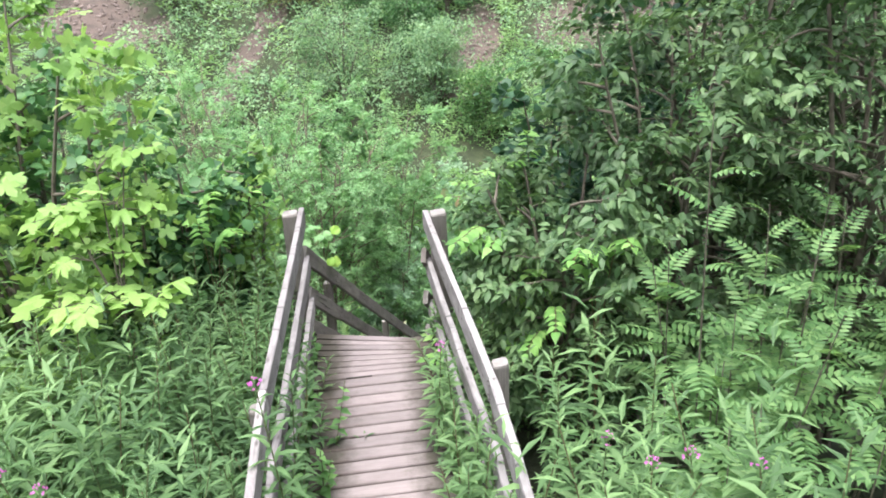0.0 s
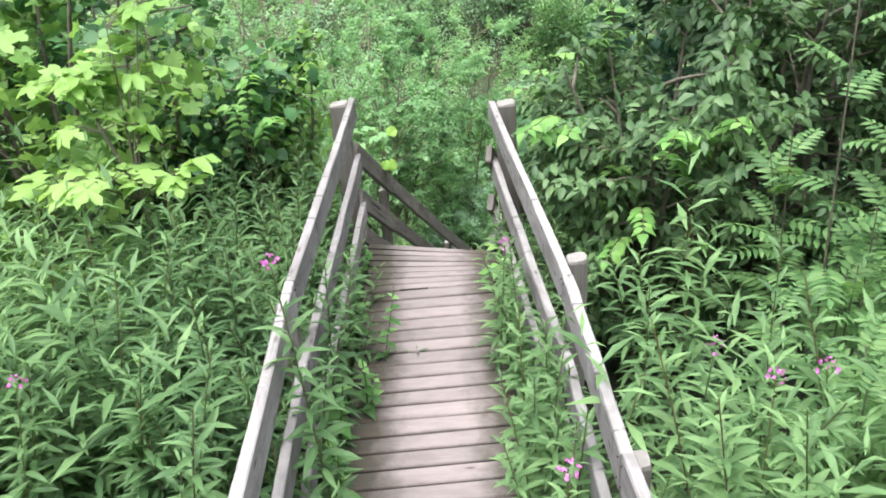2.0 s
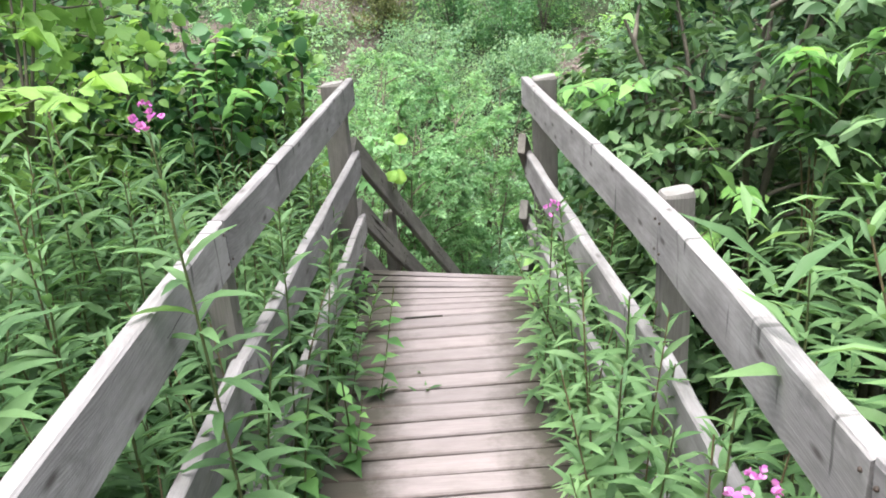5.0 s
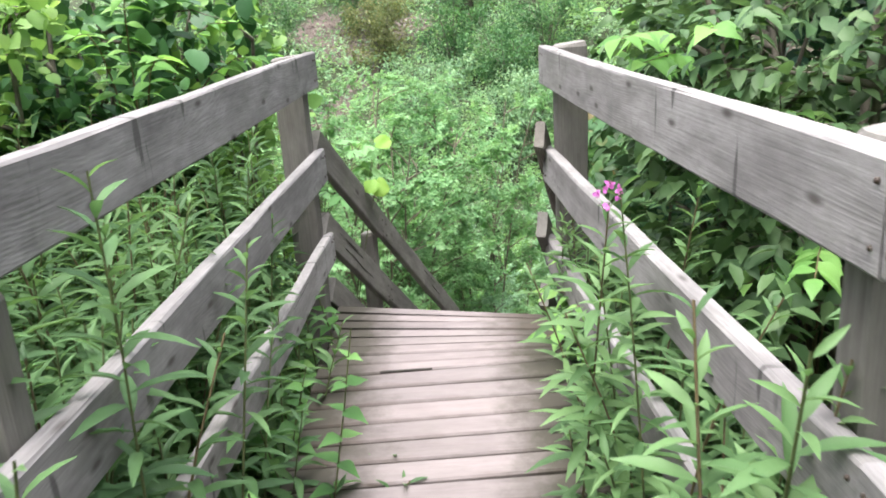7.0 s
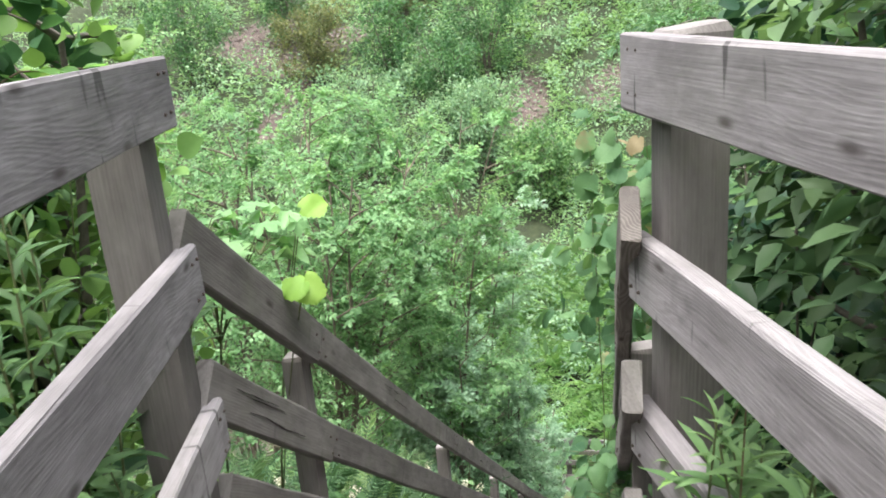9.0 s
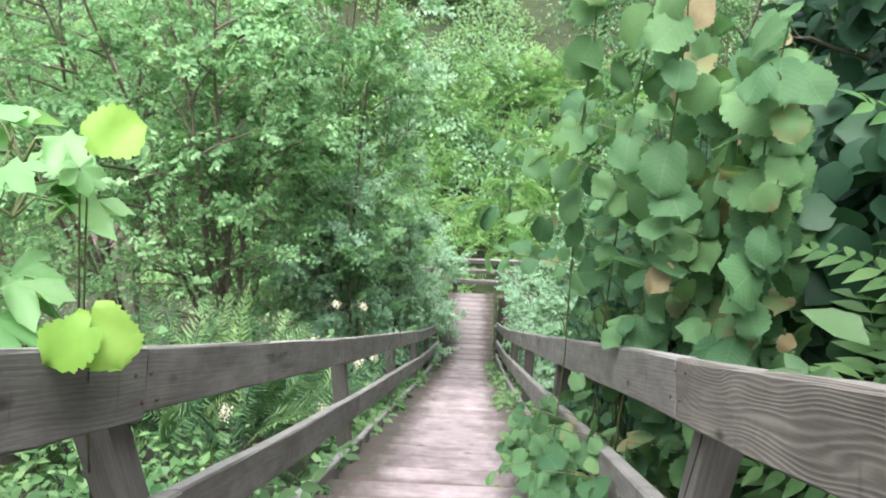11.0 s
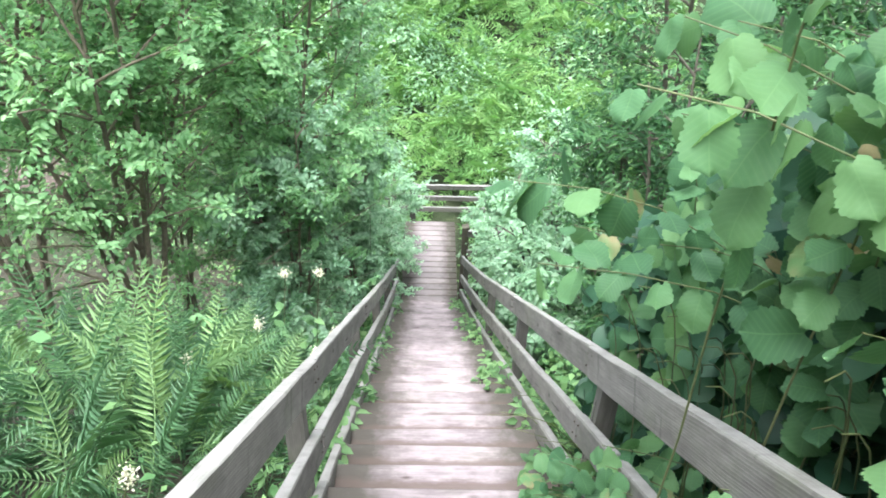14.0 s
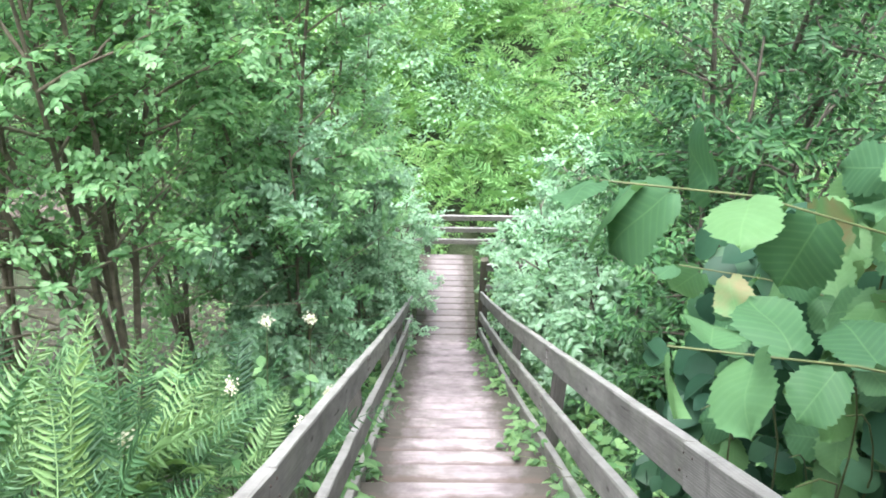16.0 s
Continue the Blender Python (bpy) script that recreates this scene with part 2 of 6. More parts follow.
# back boards: colour darkened for soil and for shade under the step above
TREAD_BACK = wood("dark_tread_timber", (0.16, 0.132, 0.136), (0.245, 0.21, 0.22), (0.32, 0.276, 0.292), dirt=0.9, algae=0.2, edge=0.24, rings=0.1, knots=0.1, blots=0.9, rim=0.8)
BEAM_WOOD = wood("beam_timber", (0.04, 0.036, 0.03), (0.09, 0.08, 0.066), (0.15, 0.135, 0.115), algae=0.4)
NAIL = plain("rusty_nail", (0.02, 0.015, 0.012), (0.06, 0.04, 0.03), 40, 0.6, 0.1)
SLOT = plain("dark_crack", (0.012, 0.01, 0.008), (0.03, 0.025, 0.02), 30, 0.9, 0.1)
BARK = plain("bark", (0.05, 0.044, 0.034), (0.15, 0.135, 0.105), 14, 0.9, 0.8)
WILLOW_BARK = plain("willow_bark", (0.085, 0.072, 0.052), (0.23, 0.195, 0.145), 14, 0.9, 0.6)
STEM = plain("green_stem", (0.05, 0.075, 0.025), (0.11, 0.12, 0.045), 20, 0.6, 0.1)
RED_STEM = plain("reddish_stem", (0.085, 0.065, 0.035), (0.14, 0.1, 0.05), 20, 0.6, 0.1)
FIREWEED_LEAF = leafy("fireweed_leaf", (0.05, 0.112, 0.046), (0.1, 0.2, 0.078), (0.175, 0.31, 0.125), spec=0.18)
MAPLE_LEAF = leafy("maple_leaf", (0.105, 0.215, 0.05), (0.17, 0.325, 0.08), (0.27, 0.44, 0.13), glow=0.4, spec=0.25)
SHOOT_LEAF = leafy("bright_shoot_leaf", (0.15, 0.31, 0.05), (0.205, 0.385, 0.07), (0.27, 0.45, 0.1), glow=0.4, by_object=True, spec=0.2)
MAPLE_DARK = leafy("maple_shade_leaf", (0.085, 0.185, 0.055), (0.175, 0.335, 0.09), (0.31, 0.49, 0.16), glow=0.4, spec=0.25)
HAZEL_LEAF = leafy("hazel_leaf", (0.04, 0.108, 0.05), (0.084, 0.187, 0.08), (0.155, 0.295, 0.115), glow=0.4, rough=0.5, by_object=True, veins=0.06, blush=(0.27, 0.19, 0.115), spec=0.14)
YOUNG_LEAF = leafy("young_hazel_leaf", (0.13, 0.19, 0.08), (0.21, 0.185, 0.1), (0.27, 0.23, 0.12), glow=0.4, rough=0.5, by_object=True, veins=0.06, spec=0.14)
# hazel leaf darkened: the shade inside the bush is put into the colour
HAZEL_SHADED = leafy("hazel_shaded_leaf", (0.014, 0.045, 0.026), (0.029, 0.08, 0.042), (0.054, 0.13, 0.062), glow=0.3, spec=0.2)
WILLOW_LEAF = leafy("willow_leaf", (0.092, 0.21, 0.09), (0.178, 0.35, 0.158), (0.285, 0.48, 0.24), glow=0.45, spec=0.12)
DARK_LEAF = leafy("dark_shrub_leaf", (0.025, 0.075, 0.03), (0.055, 0.15, 0.055), (0.12, 0.27, 0.09), glow=0.3, spec=0.25)
CHERRY_LEAF = leafy("cherry_leaf", (0.032, 0.078, 0.031), (0.064, 0.132, 0.053), (0.13, 0.23, 0.092), glow=0.3, spec=0.25)
ROWAN_LEAF = leafy("rowan_leaf", (0.058, 0.142, 0.052), (0.112, 0.235, 0.085), (0.19, 0.335, 0.128), glow=0.4, spec=0.2)
FERN_LEAF = leafy("fern_leaf", (0.026, 0.075, 0.034), (0.08, 0.178, 0.074), (0.225, 0.37, 0.14), glow=0.35, spec=0.3, by_object=True)
FRESH_FERN = leafy("fresh_fern_leaf", (0.08, 0.19, 0.055), (0.15, 0.31, 0.095), (0.26, 0.44, 0.16), glow=0.35, spec=0.2, by_object=True)
HILL_LEAF = leafy("hill_bush_leaf", (0.08, 0.165, 0.088), (0.16, 0.295, 0.155), (0.28, 0.45, 0.24), glow=0.35, clump=0.35, spec=0.12)
HERB_LEAF = leafy("herb_leaf", (0.045, 0.12, 0.042), (0.105, 0.235, 0.085), (0.23, 0.39, 0.15), glow=0.35, spec=0.2)
OLIVE_LEAF = leafy("olive_bush_leaf", (0.06, 0.085, 0.035), (0.125, 0.155, 0.06), (0.22, 0.25, 0.1), glow=0.3, spec=0.15)
PALE_LEAF = leafy("pale_maple_leaf", (0.11, 0.27, 0.09), (0.17, 0.36, 0.14), (0.26, 0.46, 0.2), glow=0.35, by_object=True, spec=0.3)
BLUE_WILLOW = leafy("blue_willow_leaf", (0.135, 0.265, 0.15), (0.255, 0.43, 0.27), (0.375, 0.55, 0.385), glow=0.42, spec=0.2)
MEADOW_LEAF = leafy("meadow_leaf", (0.12, 0.24, 0.085), (0.175, 0.33, 0.12), (0.24, 0.42, 0.165), glow=0.35, spec=0.1, clump=0.5)
PINK = leafy("pink_petal", (0.36, 0.09, 0.34), (0.47, 0.14, 0.43), (0.58, 0.24, 0.53), glow=0.3)
WHITE_PETAL = leafy("cream_petal", (0.5, 0.52, 0.36), (0.6, 0.61, 0.46), (0.7, 0.7, 0.56), glow=0.3)
GROUND = ground_material()


# ---- mesh helpers ----
def raw_mesh(name, verts, faces, mat, smooth=False):
    """verts (N,3), faces (M,k) arrays or a list of index lists."""
    me = bpy.data.meshes.new(name)
    verts = np.asarray(verts, np.float32)
    if isinstance(faces, np.ndarray):
        k = faces.shape[1]
        me.vertices.add(len(verts))
        me.vertices.foreach_set("co", verts.ravel())
        me.loops.add(faces.size)
        me.loops.foreach_set("vertex_index", faces.astype(np.int32).ravel())
        me.polygons.add(len(faces))
        me.polygons.foreach_set("loop_start", np.arange(len(faces), dtype=np.int32) * k)
        me.polygons.foreach_set("loop_total", np.full(len(faces), k, np.int32))
        me.update(calc_edges=True)
    else:
        me.from_pydata(verts.tolist(), [], faces)
        me.update()
    if smooth:
        me.polygons.foreach_set("use_smooth", np.ones(len(me.polygons), bool))
    me.materials.append(mat)
    return me


def part(name, mesh, parent=None, label="", m=None):
    ob = new(name, mesh)
    ob.parent = parent
    if m is not None:
        ob.matrix_basis = m
    if label:
        tagged(ob, label)
    return ob


def thing(name, label, category, group="", kind="", m=None, mesh=None):
    ob = new(name, mesh)
    if m is not None:
        ob.matrix_basis = m
    return tagged(ob, label, category, group, kind)


def lumber(length, width, thick, mat, seed, seg=6, wob=0.003, cham=0.005):
    """A sawn board along X from 0 to length; width along Z (down from 0), thickness along Y (from 0 outwards)."""
    r = np.random.RandomState(seed)
    c = cham
    prof = np.array([(c, 0), (thick - c, 0), (thick, -c), (thick, -width + c), (thick - c, -width), (c, -width), (0, -width + c), (0, -c)])
    xs = np.linspace(0, length, seg + 1)
    rings = []
    off = np.cumsum(r.normal(0, wob * 0.5, (seg + 1, 2)), axis=0)
    off -= np.linspace(0, 1, seg + 1)[:, None] * off[-1]
    for i, x in enumerate(xs):
        q = prof + off[i] + r.normal(0, wob * 0.35, prof.shape)
        rings.append(np.c_[np.full(8, x) + (r.normal(0, 0.002, 8) if i in (0, seg) else 0), q])
    v = np.concatenate(rings)
    f = [[i * 8 + k, i * 8 + (k + 1) % 8, (i + 1) * 8 + (k + 1) % 8, (i + 1) * 8 + k] for i in range(seg) for k in range(8)]
    f += [list(range(8))[::-1], [seg * 8 + k for k in range(8)]]
    return raw_mesh("board", v, f, mat)


def log_post(height, rad, mat, seed, square=0.6):
    """A rough post from z = 0 to height, rounded square in section, with a slightly sloped worn top."""
    r = np.random.RandomState(seed)
    n, levels = 16, 9
    a = np.arange(n) / n * 2 * np.pi
    e = 2 + 6 * square
    base = 1 / (np.abs(np.cos(a)) ** e + np.abs(np.sin(a)) ** e) ** (1 / e)
    v, f = [], []
    for i, z in enumerate(np.linspace(0, height - 0.012, levels)):
        rr = rad * base * (1 + r.normal(0, 0.012, n))
        v += [(rr[k] * np.cos(a[k]), rr[k] * np.sin(a[k]), z) for k in range(n)]
    v += [(0.88 * rad * base[k] * np.cos(a[k]), 0.88 * rad * base[k] * np.sin(a[k]), height + 0.006 * np.cos(a[k])) for k in range(n)]
    for i in range(levels):
        f += [[i * n + k, i * n + (k + 1) % n, (i + 1) * n + (k + 1) % n, (i + 1) * n + k] for k in range(n)]
    f += [[levels * n + k for k in range(n)]]
    # grain runs along X in the wood material, so the mesh is laid along X and stood up by the object
    v = np.array(v)[:, [2, 0, 1]]
    return raw_mesh("post", v, f, mat)


STAND = Matrix(((0, 1, 0, 0), (0, 0, 1, 0), (1, 0, 0, 0), (0, 0, 0, 1)))


def along(a, b, inward):
    """The pose of a board whose X runs from a to b, Z up, and whose outer face looks away from inward."""
    a, b = Vector(a), Vector(b)
    x = (b - a).normalized()
    y = Vector((0, 0, 1)).cross(x).normalized()
    flip = y.dot(Vector(inward)) > 0
    if flip:
        y = -y
    z = x.cross(y)
    if z.z < 0:
        # keep the board's top up: mirror-free, so run it from the other end
        return along(b, a, inward)
    m = Matrix((x, y, z)).transposed().to_4x4()
    m.translation = a
    return m


def slab(name_mat, corners, z, thick, seed, inset=0.006):
    """A deck board from four plan corners (x, y), counter-clockwise, its top at z."""
    r = np.random.RandomState(seed)
    q = np.array(corners, float)
    mid = q.mean(0)
    length = np.linalg.norm(q[1] - q[0])
    d = q - mid
    ins = d - np.sign(d) * inset
    tz = z + r.normal(0, 0.0025, 4)
    v = np.r_[np.c_[d, np.full(4, -thick)], np.c_[d, tz - z - inset], np.c_[ins, tz - z]]
    f = [[3, 2, 1, 0], [8, 9, 10, 11]]
    for k in range(4):
        j = (k + 1) % 4
        f += [[k, j, 4 + j, 4 + k], [4 + k, 4 + j, 8 + j, 8 + k]]
    me = raw_mesh("plank", v, f, name_mat)
    return me, Matrix.Translation((mid[0], mid[1], z))


# ---- foliage helpers ----
def ribbon(profile, droop=0.25, fold=0.12, cols=3):
    """A leaf of unit length along Y: half-widths at even steps, folded along the midrib and drooping."""
    n = len(profile)
    v, f = [], []
    for i, w in enumerate(profile):
        t = i / (n - 1)
        for c in range(cols):
            s = 2 * c / (cols - 1) - 1
            v.append((s * w, t, -droop * t * t + fold * abs(s) * w * 2))
    for i in range(n - 1):
        for c in range(cols - 1):
            a = i * cols + c
            f.append((a, a + 1, a + cols + 1, a + cols))
    return np.array(v), np.array(f)


def maple_blade():
    out = []
    lobes = [(-122, 0.56), (-60, 0.86), (0, 1.0), (60, 0.86), (122, 0.56)]
    for k, (ang, ln) in enumerate(lobes):
        for da, fl in ((-25, 0.68), (-17, 0.80), (-10, 0.84), (0, 1.0), (10, 0.84), (17, 0.80), (25, 0.68)):
            a = radians(ang + da)
            out.append((math.sin(a) * ln * fl, math.cos(a) * ln * fl))
        if k < 4:
            a = radians((ang + lobes[k + 1][0]) / 2)
            out.append((math.sin(a) * 0.50, math.cos(a) * 0.50))
    v = [(0, 0, 0)] + [(x * 0.62, y * 0.62, -0.25 * (x * x + y * y) * 0.4 + 0.04 * math.sin(5 * x + 3 * y)) for x, y in out]
    f = [(0, k + 2, k + 1) for k in range(len(out) - 1)]
    return np.array(v), np.array(f)


def round_blade(seed, rows=27, cols=7):
    """A broad, finely toothed leaf, heart-shaped at its base, with a short tip and pleats along its side veins."""
    r = np.random.RandomState(seed)
    v, f = [], []
    cup, twist, fold = r.uniform(-0.25, 0.05), r.uniform(-0.25, 0.25), r.uniform(0.0, 0.18)
    wide, bend = r.uniform(0.86, 1.04), r.uniform(0.16, 0.34)
    for i in range(rows):
        t = i / (rows - 1)
        w = wide * float(np.interp(t, [0, 0.04, 0.14, 0.3, 0.5, 0.66, 0.8, 0.9, 0.95, 1], [0.12, 0.27, 0.37, 0.45, 0.505, 0.48, 0.36, 0.19, 0.08, 0.004]))
        for c in range(cols):
            s = 2 * c / (cols - 1) - 1
            edge = abs(s) > 0.99 and 1 < i < rows - 2
            tooth = ((0.02, -0.014, 0.03, -0.02)[(i + (2 if s > 0 else 0)) % 4]) * r.uniform(0.6, 1.4) + 0.026 * math.sin(38 * t + seed) * min(1.0, 4 * t) + 0.02 * math.sin(8 * t + 2 * s + seed)
            ww = w + (tooth if edge else 0)
            y = t - 0.13 * (1 - t) ** 3 * abs(s) ** 1.2 + 0.07 * abs(s) * w
            pleat = 0.006 * math.cos((t - 0.45 * abs(s) * w) * 2 * math.pi / 0.12) * min(1.0, 3 * abs(s) * w)
            z = -bend * t * t + fold * abs(s) * w + cup * (s * w) ** 2 * 3 + twist * s * t * 0.5 + 0.035 * math.sin(6 * t + 3 * s + seed) + pleat
            v.append((s * ww, y, z))
    for i in range(rows - 1):
        for c in range(cols - 1):
            q = i * cols + c
            f.append((q, q + 1, q + cols + 1, q + cols))
    return np.array(v), np.array(f)



LANCE = ribbon([0.012, 0.085, 0.108, 0.078, 0.004], 0.35, 0.25)
OVATE = ribbon([0.02, 0.22, 0.26, 0.15, 0.005], 0.25, 0.2)
def folded(w1, w2, droop=0.2, lift=0.08):
    """A light leaf of two halves folded along the midrib."""
    v = [(0, 0, 0), (w1, 0.34, lift - droop * 0.12), (w2, 0.72, lift * 0.7 - droop * 0.5), (0, 1, -droop), (-w2, 0.72, lift * 0.7 - droop * 0.5), (-w1, 0.34, lift - droop * 0.12)]
    return np.array(v), np.array([(0, 1, 2, 3), (0, 3, 4, 5)])


ROUND_LOW = folded(0.44, 0.37)
POINTED_LOW = folded(0.27, 0.15, 0.25, 0.06)
OVATE_LOW = folded(0.27, 0.20)
SMALL = np.array([(0, 0, 0), (0.28, 0.42, 0.06), (0, 1, -0.18), (-0.28, 0.42, 0.06)]), np.array([(0, 1, 2, 3)])
SMALL_NARROW = np.array([(0, 0, 0), (0.15, 0.4, 0.05), (0, 1, -0.25), (-0.15, 0.4, 0.05)]), np.array([(0, 1, 2, 3)])
NARROW_LOW = folded(0.14, 0.11, 0.3)
NARROW_LEAFLET = folded(0.17, 0.13, 0.2)
POINTED = ribbon([0.02, 0.25, 0.19, 0.004], 0.25, 0.18)
ROUND = ribbon([0.1, 0.42, 0.46, 0.36, 0.02], 0.22, 0.12)
MAPLE = maple_blade()


def frames(d, up, roll=None):
    """Rotation matrices (N,3,3) whose Y runs along d and whose Z lies near up."""
    d = d / np.linalg.norm(d, axis=1, keepdims=True)
    x = np.cross(d, up)
    x /= np.linalg.norm(x, axis=1, keepdims=True) + 1e-9
    z = np.cross(x, d)
    return np.stack([x, d, z], axis=2)


def strew(blade, pos, d, up, size):
    """Copies of a blade: positions, directions, normals and sizes -> verts, faces."""
    bv, bf = blade
    rot = frames(d, up)
    v = np.einsum("nij,kj->nki", rot, bv) * size[:, None, None] + pos[:, None, :]
    f = bf[None] + (np.arange(len(pos)) * len(bv))[:, None, None]
    return v.reshape(-1, 3), f.reshape(-1, bf.shape[1])


def tubes(lines, sides=5):
    """Tapered tubes along polylines: list of (points (n,3), radii (n,))."""
    vs, fs, base = [], [], 0
    for p, r in lines:
        p = np.asarray(p, float)
        r = np.asarray(r, float)
        t = np.gradient(p, axis=0)
        t /= np.linalg.norm(t, axis=1, keepdims=True) + 1e-9
        ref = np.where(np.abs(t[:, 2:3]) > 0.9, np.array([[1.0, 0, 0]]), np.array([[0, 0, 1.0]]))
        a = np.cross(t, ref)
        a /= np.linalg.norm(a, axis=1, keepdims=True) + 1e-9
        b = np.cross(t, a)
        ang = np.arange(sides) / sides * 2 * np.pi
        ring = p[:, None] + r[:, None, None] * (np.cos(ang)[None, :, None] * a[:, None] + np.sin(ang)[None, :, None] * b[:, None])
        n = len(p)
        vs.append(ring.reshape(-1, 3))
        i, k = np.meshgrid(np.arange(n - 1), np.arange(sides), indexing="ij")
        i, k = i.ravel(), k.ravel()
        fs.append(np.stack([i * sides + k, i * sides + (k + 1) % sides, (i + 1) * sides + (k + 1) % sides, (i + 1) * sides + k], 1) + base)
        base += n * sides
    return np.concatenate(vs), np.concatenate(fs)


def unit(v):
    return v / (np.linalg.norm(v, axis=-1, keepdims=True) + 1e-9)


def grow(r, height, spread, stems, crown_from=0.25, limbs=9, twigs=5, lean=(0, 0), thick=0.03, rise=0.0):
    """A branching skeleton from the origin: tubes, and twig points with directions for leaves."""
    lines, pts, dirs, sprigs = [], [], [], []
    for s in range(stems):
        a = s / stems * 2 * np.pi + r.uniform(-0.5, 0.5)
        out = spread * r.uniform(0.25, 0.75) if stems > 1 else spread * 0.12
        h = height * r.uniform(0.8, 1.0)
        tt = np.linspace(0, 1, 9)
        top = np.array([np.cos(a) * out + lean[0], np.sin(a) * out + lean[1], h])
        p = tt[:, None] * top[None] * np.array([1, 1, 0])[None] * (0.4 + 0.6 * tt[:, None]) + np.c_[tt * 0, tt * 0, tt * h]
        p += np.cumsum(r.normal(0, 0.018 * height * 0.4, p.shape), axis=0) * tt[:, None]
        p[0] = (np.cos(a) * 0.06 * spread, np.sin(a) * 0.06 * spread, -0.25)
        lines.append((p, thick * (1 - 0.85 * tt) + 0.003))
        for b in range(limbs):
            f = crown_from + (1 - crown_from) * (b + r.uniform(0, 1)) / limbs
            k = min(7, int(f * 8))
            o = p[k] + (p[k + 1] - p[k]) * (f * 8 - k)
            aa = r.uniform(0, 2 * np.pi)
            ln = spread * r.uniform(0.45, 0.95) * (1.08 - 0.75 * max(0, f - 0.35))
            way = unit(np.array([np.cos(aa) + 0.7 * np.cos(a), np.sin(aa) + 0.7 * np.sin(a), r.uniform(0.15, 0.9) + rise]))
            ts = np.linspace(0, 1, 6)
            q = o + way * ln * ts[:, None] + np.c_[ts * 0, ts * 0, -0.22 * ln * ts**2]
            q += np.cumsum(r.normal(0, 0.03 * ln, q.shape), axis=0) * ts[:, None]
            lines.append((q, thick * 0.38 * (1 - 0.9 * ts) + 0.0015))
            for w in range(twigs):
                g = r.uniform(0.25, 1.0)
                k2 = min(4, int(g * 5))
                o2 = q[k2] + (q[k2 + 1] - q[k2]) * (g * 5 - k2)
                way2 = unit(way + r.normal(0, 0.75, 3) + np.array([0, 0, 0.15]))
                l2 = ln * r.uniform(0.2, 0.45)
                sprigs.append((o2, way2, l2))
                us = np.linspace(0, 1, 4)
                e = o2 + way2 * l2 * us[:, None] + np.c_[us * 0, us * 0, -0.2 * l2 * us**2]
                if w % 2 == 0:
                    lines.append((e[::3] if len(e) > 3 else e, 0.0022 * (1 - 0.8 * us[::3]) + 0.0006))
                for u in np.linspace(0.1, 1, 5):
                    pts.append(o2 + way2 * l2 * u - np.array([0, 0, 0.2 * l2 * u * u]))
                    dirs.append(way2)
    return lines, np.array(pts), np.array(dirs), sprigs


def crown(r, pts, dirs, blade, count, size, jitter=0.06, flat=0.75, droop=0.15, open_below=0.0):
    """Leaves set round twig points, facing mostly upwards."""
    w = np.clip((pts[:, 2] / pts[:, 2].max() - open_below) / 0.3, 0.06, 1.0) if open_below else np.ones(len(pts))
    k = r.choice(len(pts), count, p=w / w.sum())
    pos = pts[k] + r.normal(0, jitter, (count, 3))
    d = unit(dirs[k] * 0.5 + r.normal(0, 0.75, (count, 3)) + np.array([0, 0, -droop]))
    up = unit(np.array([0, 0, 1.0]) * flat + r.normal(0, 0.42, (count, 3)))
    return strew(blade, pos, d, up, size * r.uniform(0.6, 1.25, count))


def shrub(name, label, category, at, seed, height, spread, stems, blade, mat, count, size, bark=None, group="", leaf_jitter=0.06, open_below=0.0, **kw):
    r = np.random.RandomState(seed)
    lines, pts, dirs, _ = grow(r, height, spread, stems, **kw)
    ob = thing(name, label, category, group, m=Matrix.Translation(at))
    part("trunk", raw_mesh("trunk", *tubes(lines, 4), bark or BARK, True), ob)
    c = part("crown", raw_mesh("crown", *crown(r, pts, dirs, blade, count, size, leaf_jitter, open_below=open_below), mat, True), ob)
    tagged(c, kind="stuff")
    return ob


def sprays(r, sprigs, blade, per, size, droop=0.25, splay=0.9, flat=0.8, long=0.22, open_below=0.0):
    """Leaves set alternately along each sprig, lying in flat sprays that shade one another."""
    o = np.array([q[0] for q in sprigs])
    w = np.array([q[1] for q in sprigs])
    ln = np.maximum(np.array([q[2] for q in sprigs]), long) * r.uniform(0.8, 1.3, len(sprigs))
    if open_below:
        keep = r.rand(len(o)) < np.clip((o[:, 2] / o[:, 2].max() - open_below) / 0.25, 0.05, 1.0)
        o, w, ln = o[keep], w[keep], ln[keep]
    w = unit(w * np.array([1, 1, 0.6]) + np.array([0, 0, 0.1]))
    n = len(o)
    up = unit(np.array([0, 0, 1.0]) * flat + r.normal(0, 0.3, (n, 3)))
    side = unit(np.cross(w, up))
    t = np.tile(np.linspace(0.05, 1.0, per), n) + r.uniform(-0.03, 0.03, n * per)
    sg = np.tile(np.where(np.arange(per) % 2, 1.0, -1.0), n)
    sg[per - 1::per] = 0.15
    i = np.repeat(np.arange(n), per)
    pos = o[i] + w[i] * (ln[i] * t)[:, None] - np.c_[t * 0, t * 0, 0.22 * ln[i] * t * t] + r.normal(0, 0.012, (n * per, 3))
    d = unit(w[i] * 0.55 + side[i] * (sg * splay)[:, None] + r.normal(0, 0.22, (n * per, 3)) + np.array([0, 0, -droop]))
    face = unit(up[i] + r.normal(0, 0.24, (n * per, 3)))
    return strew(blade, pos, d, face, size * r.uniform(0.7, 1.25, n * per) * np.interp(t, [0, 0.5, 1.0], [0.85, 1.1, 0.75]))


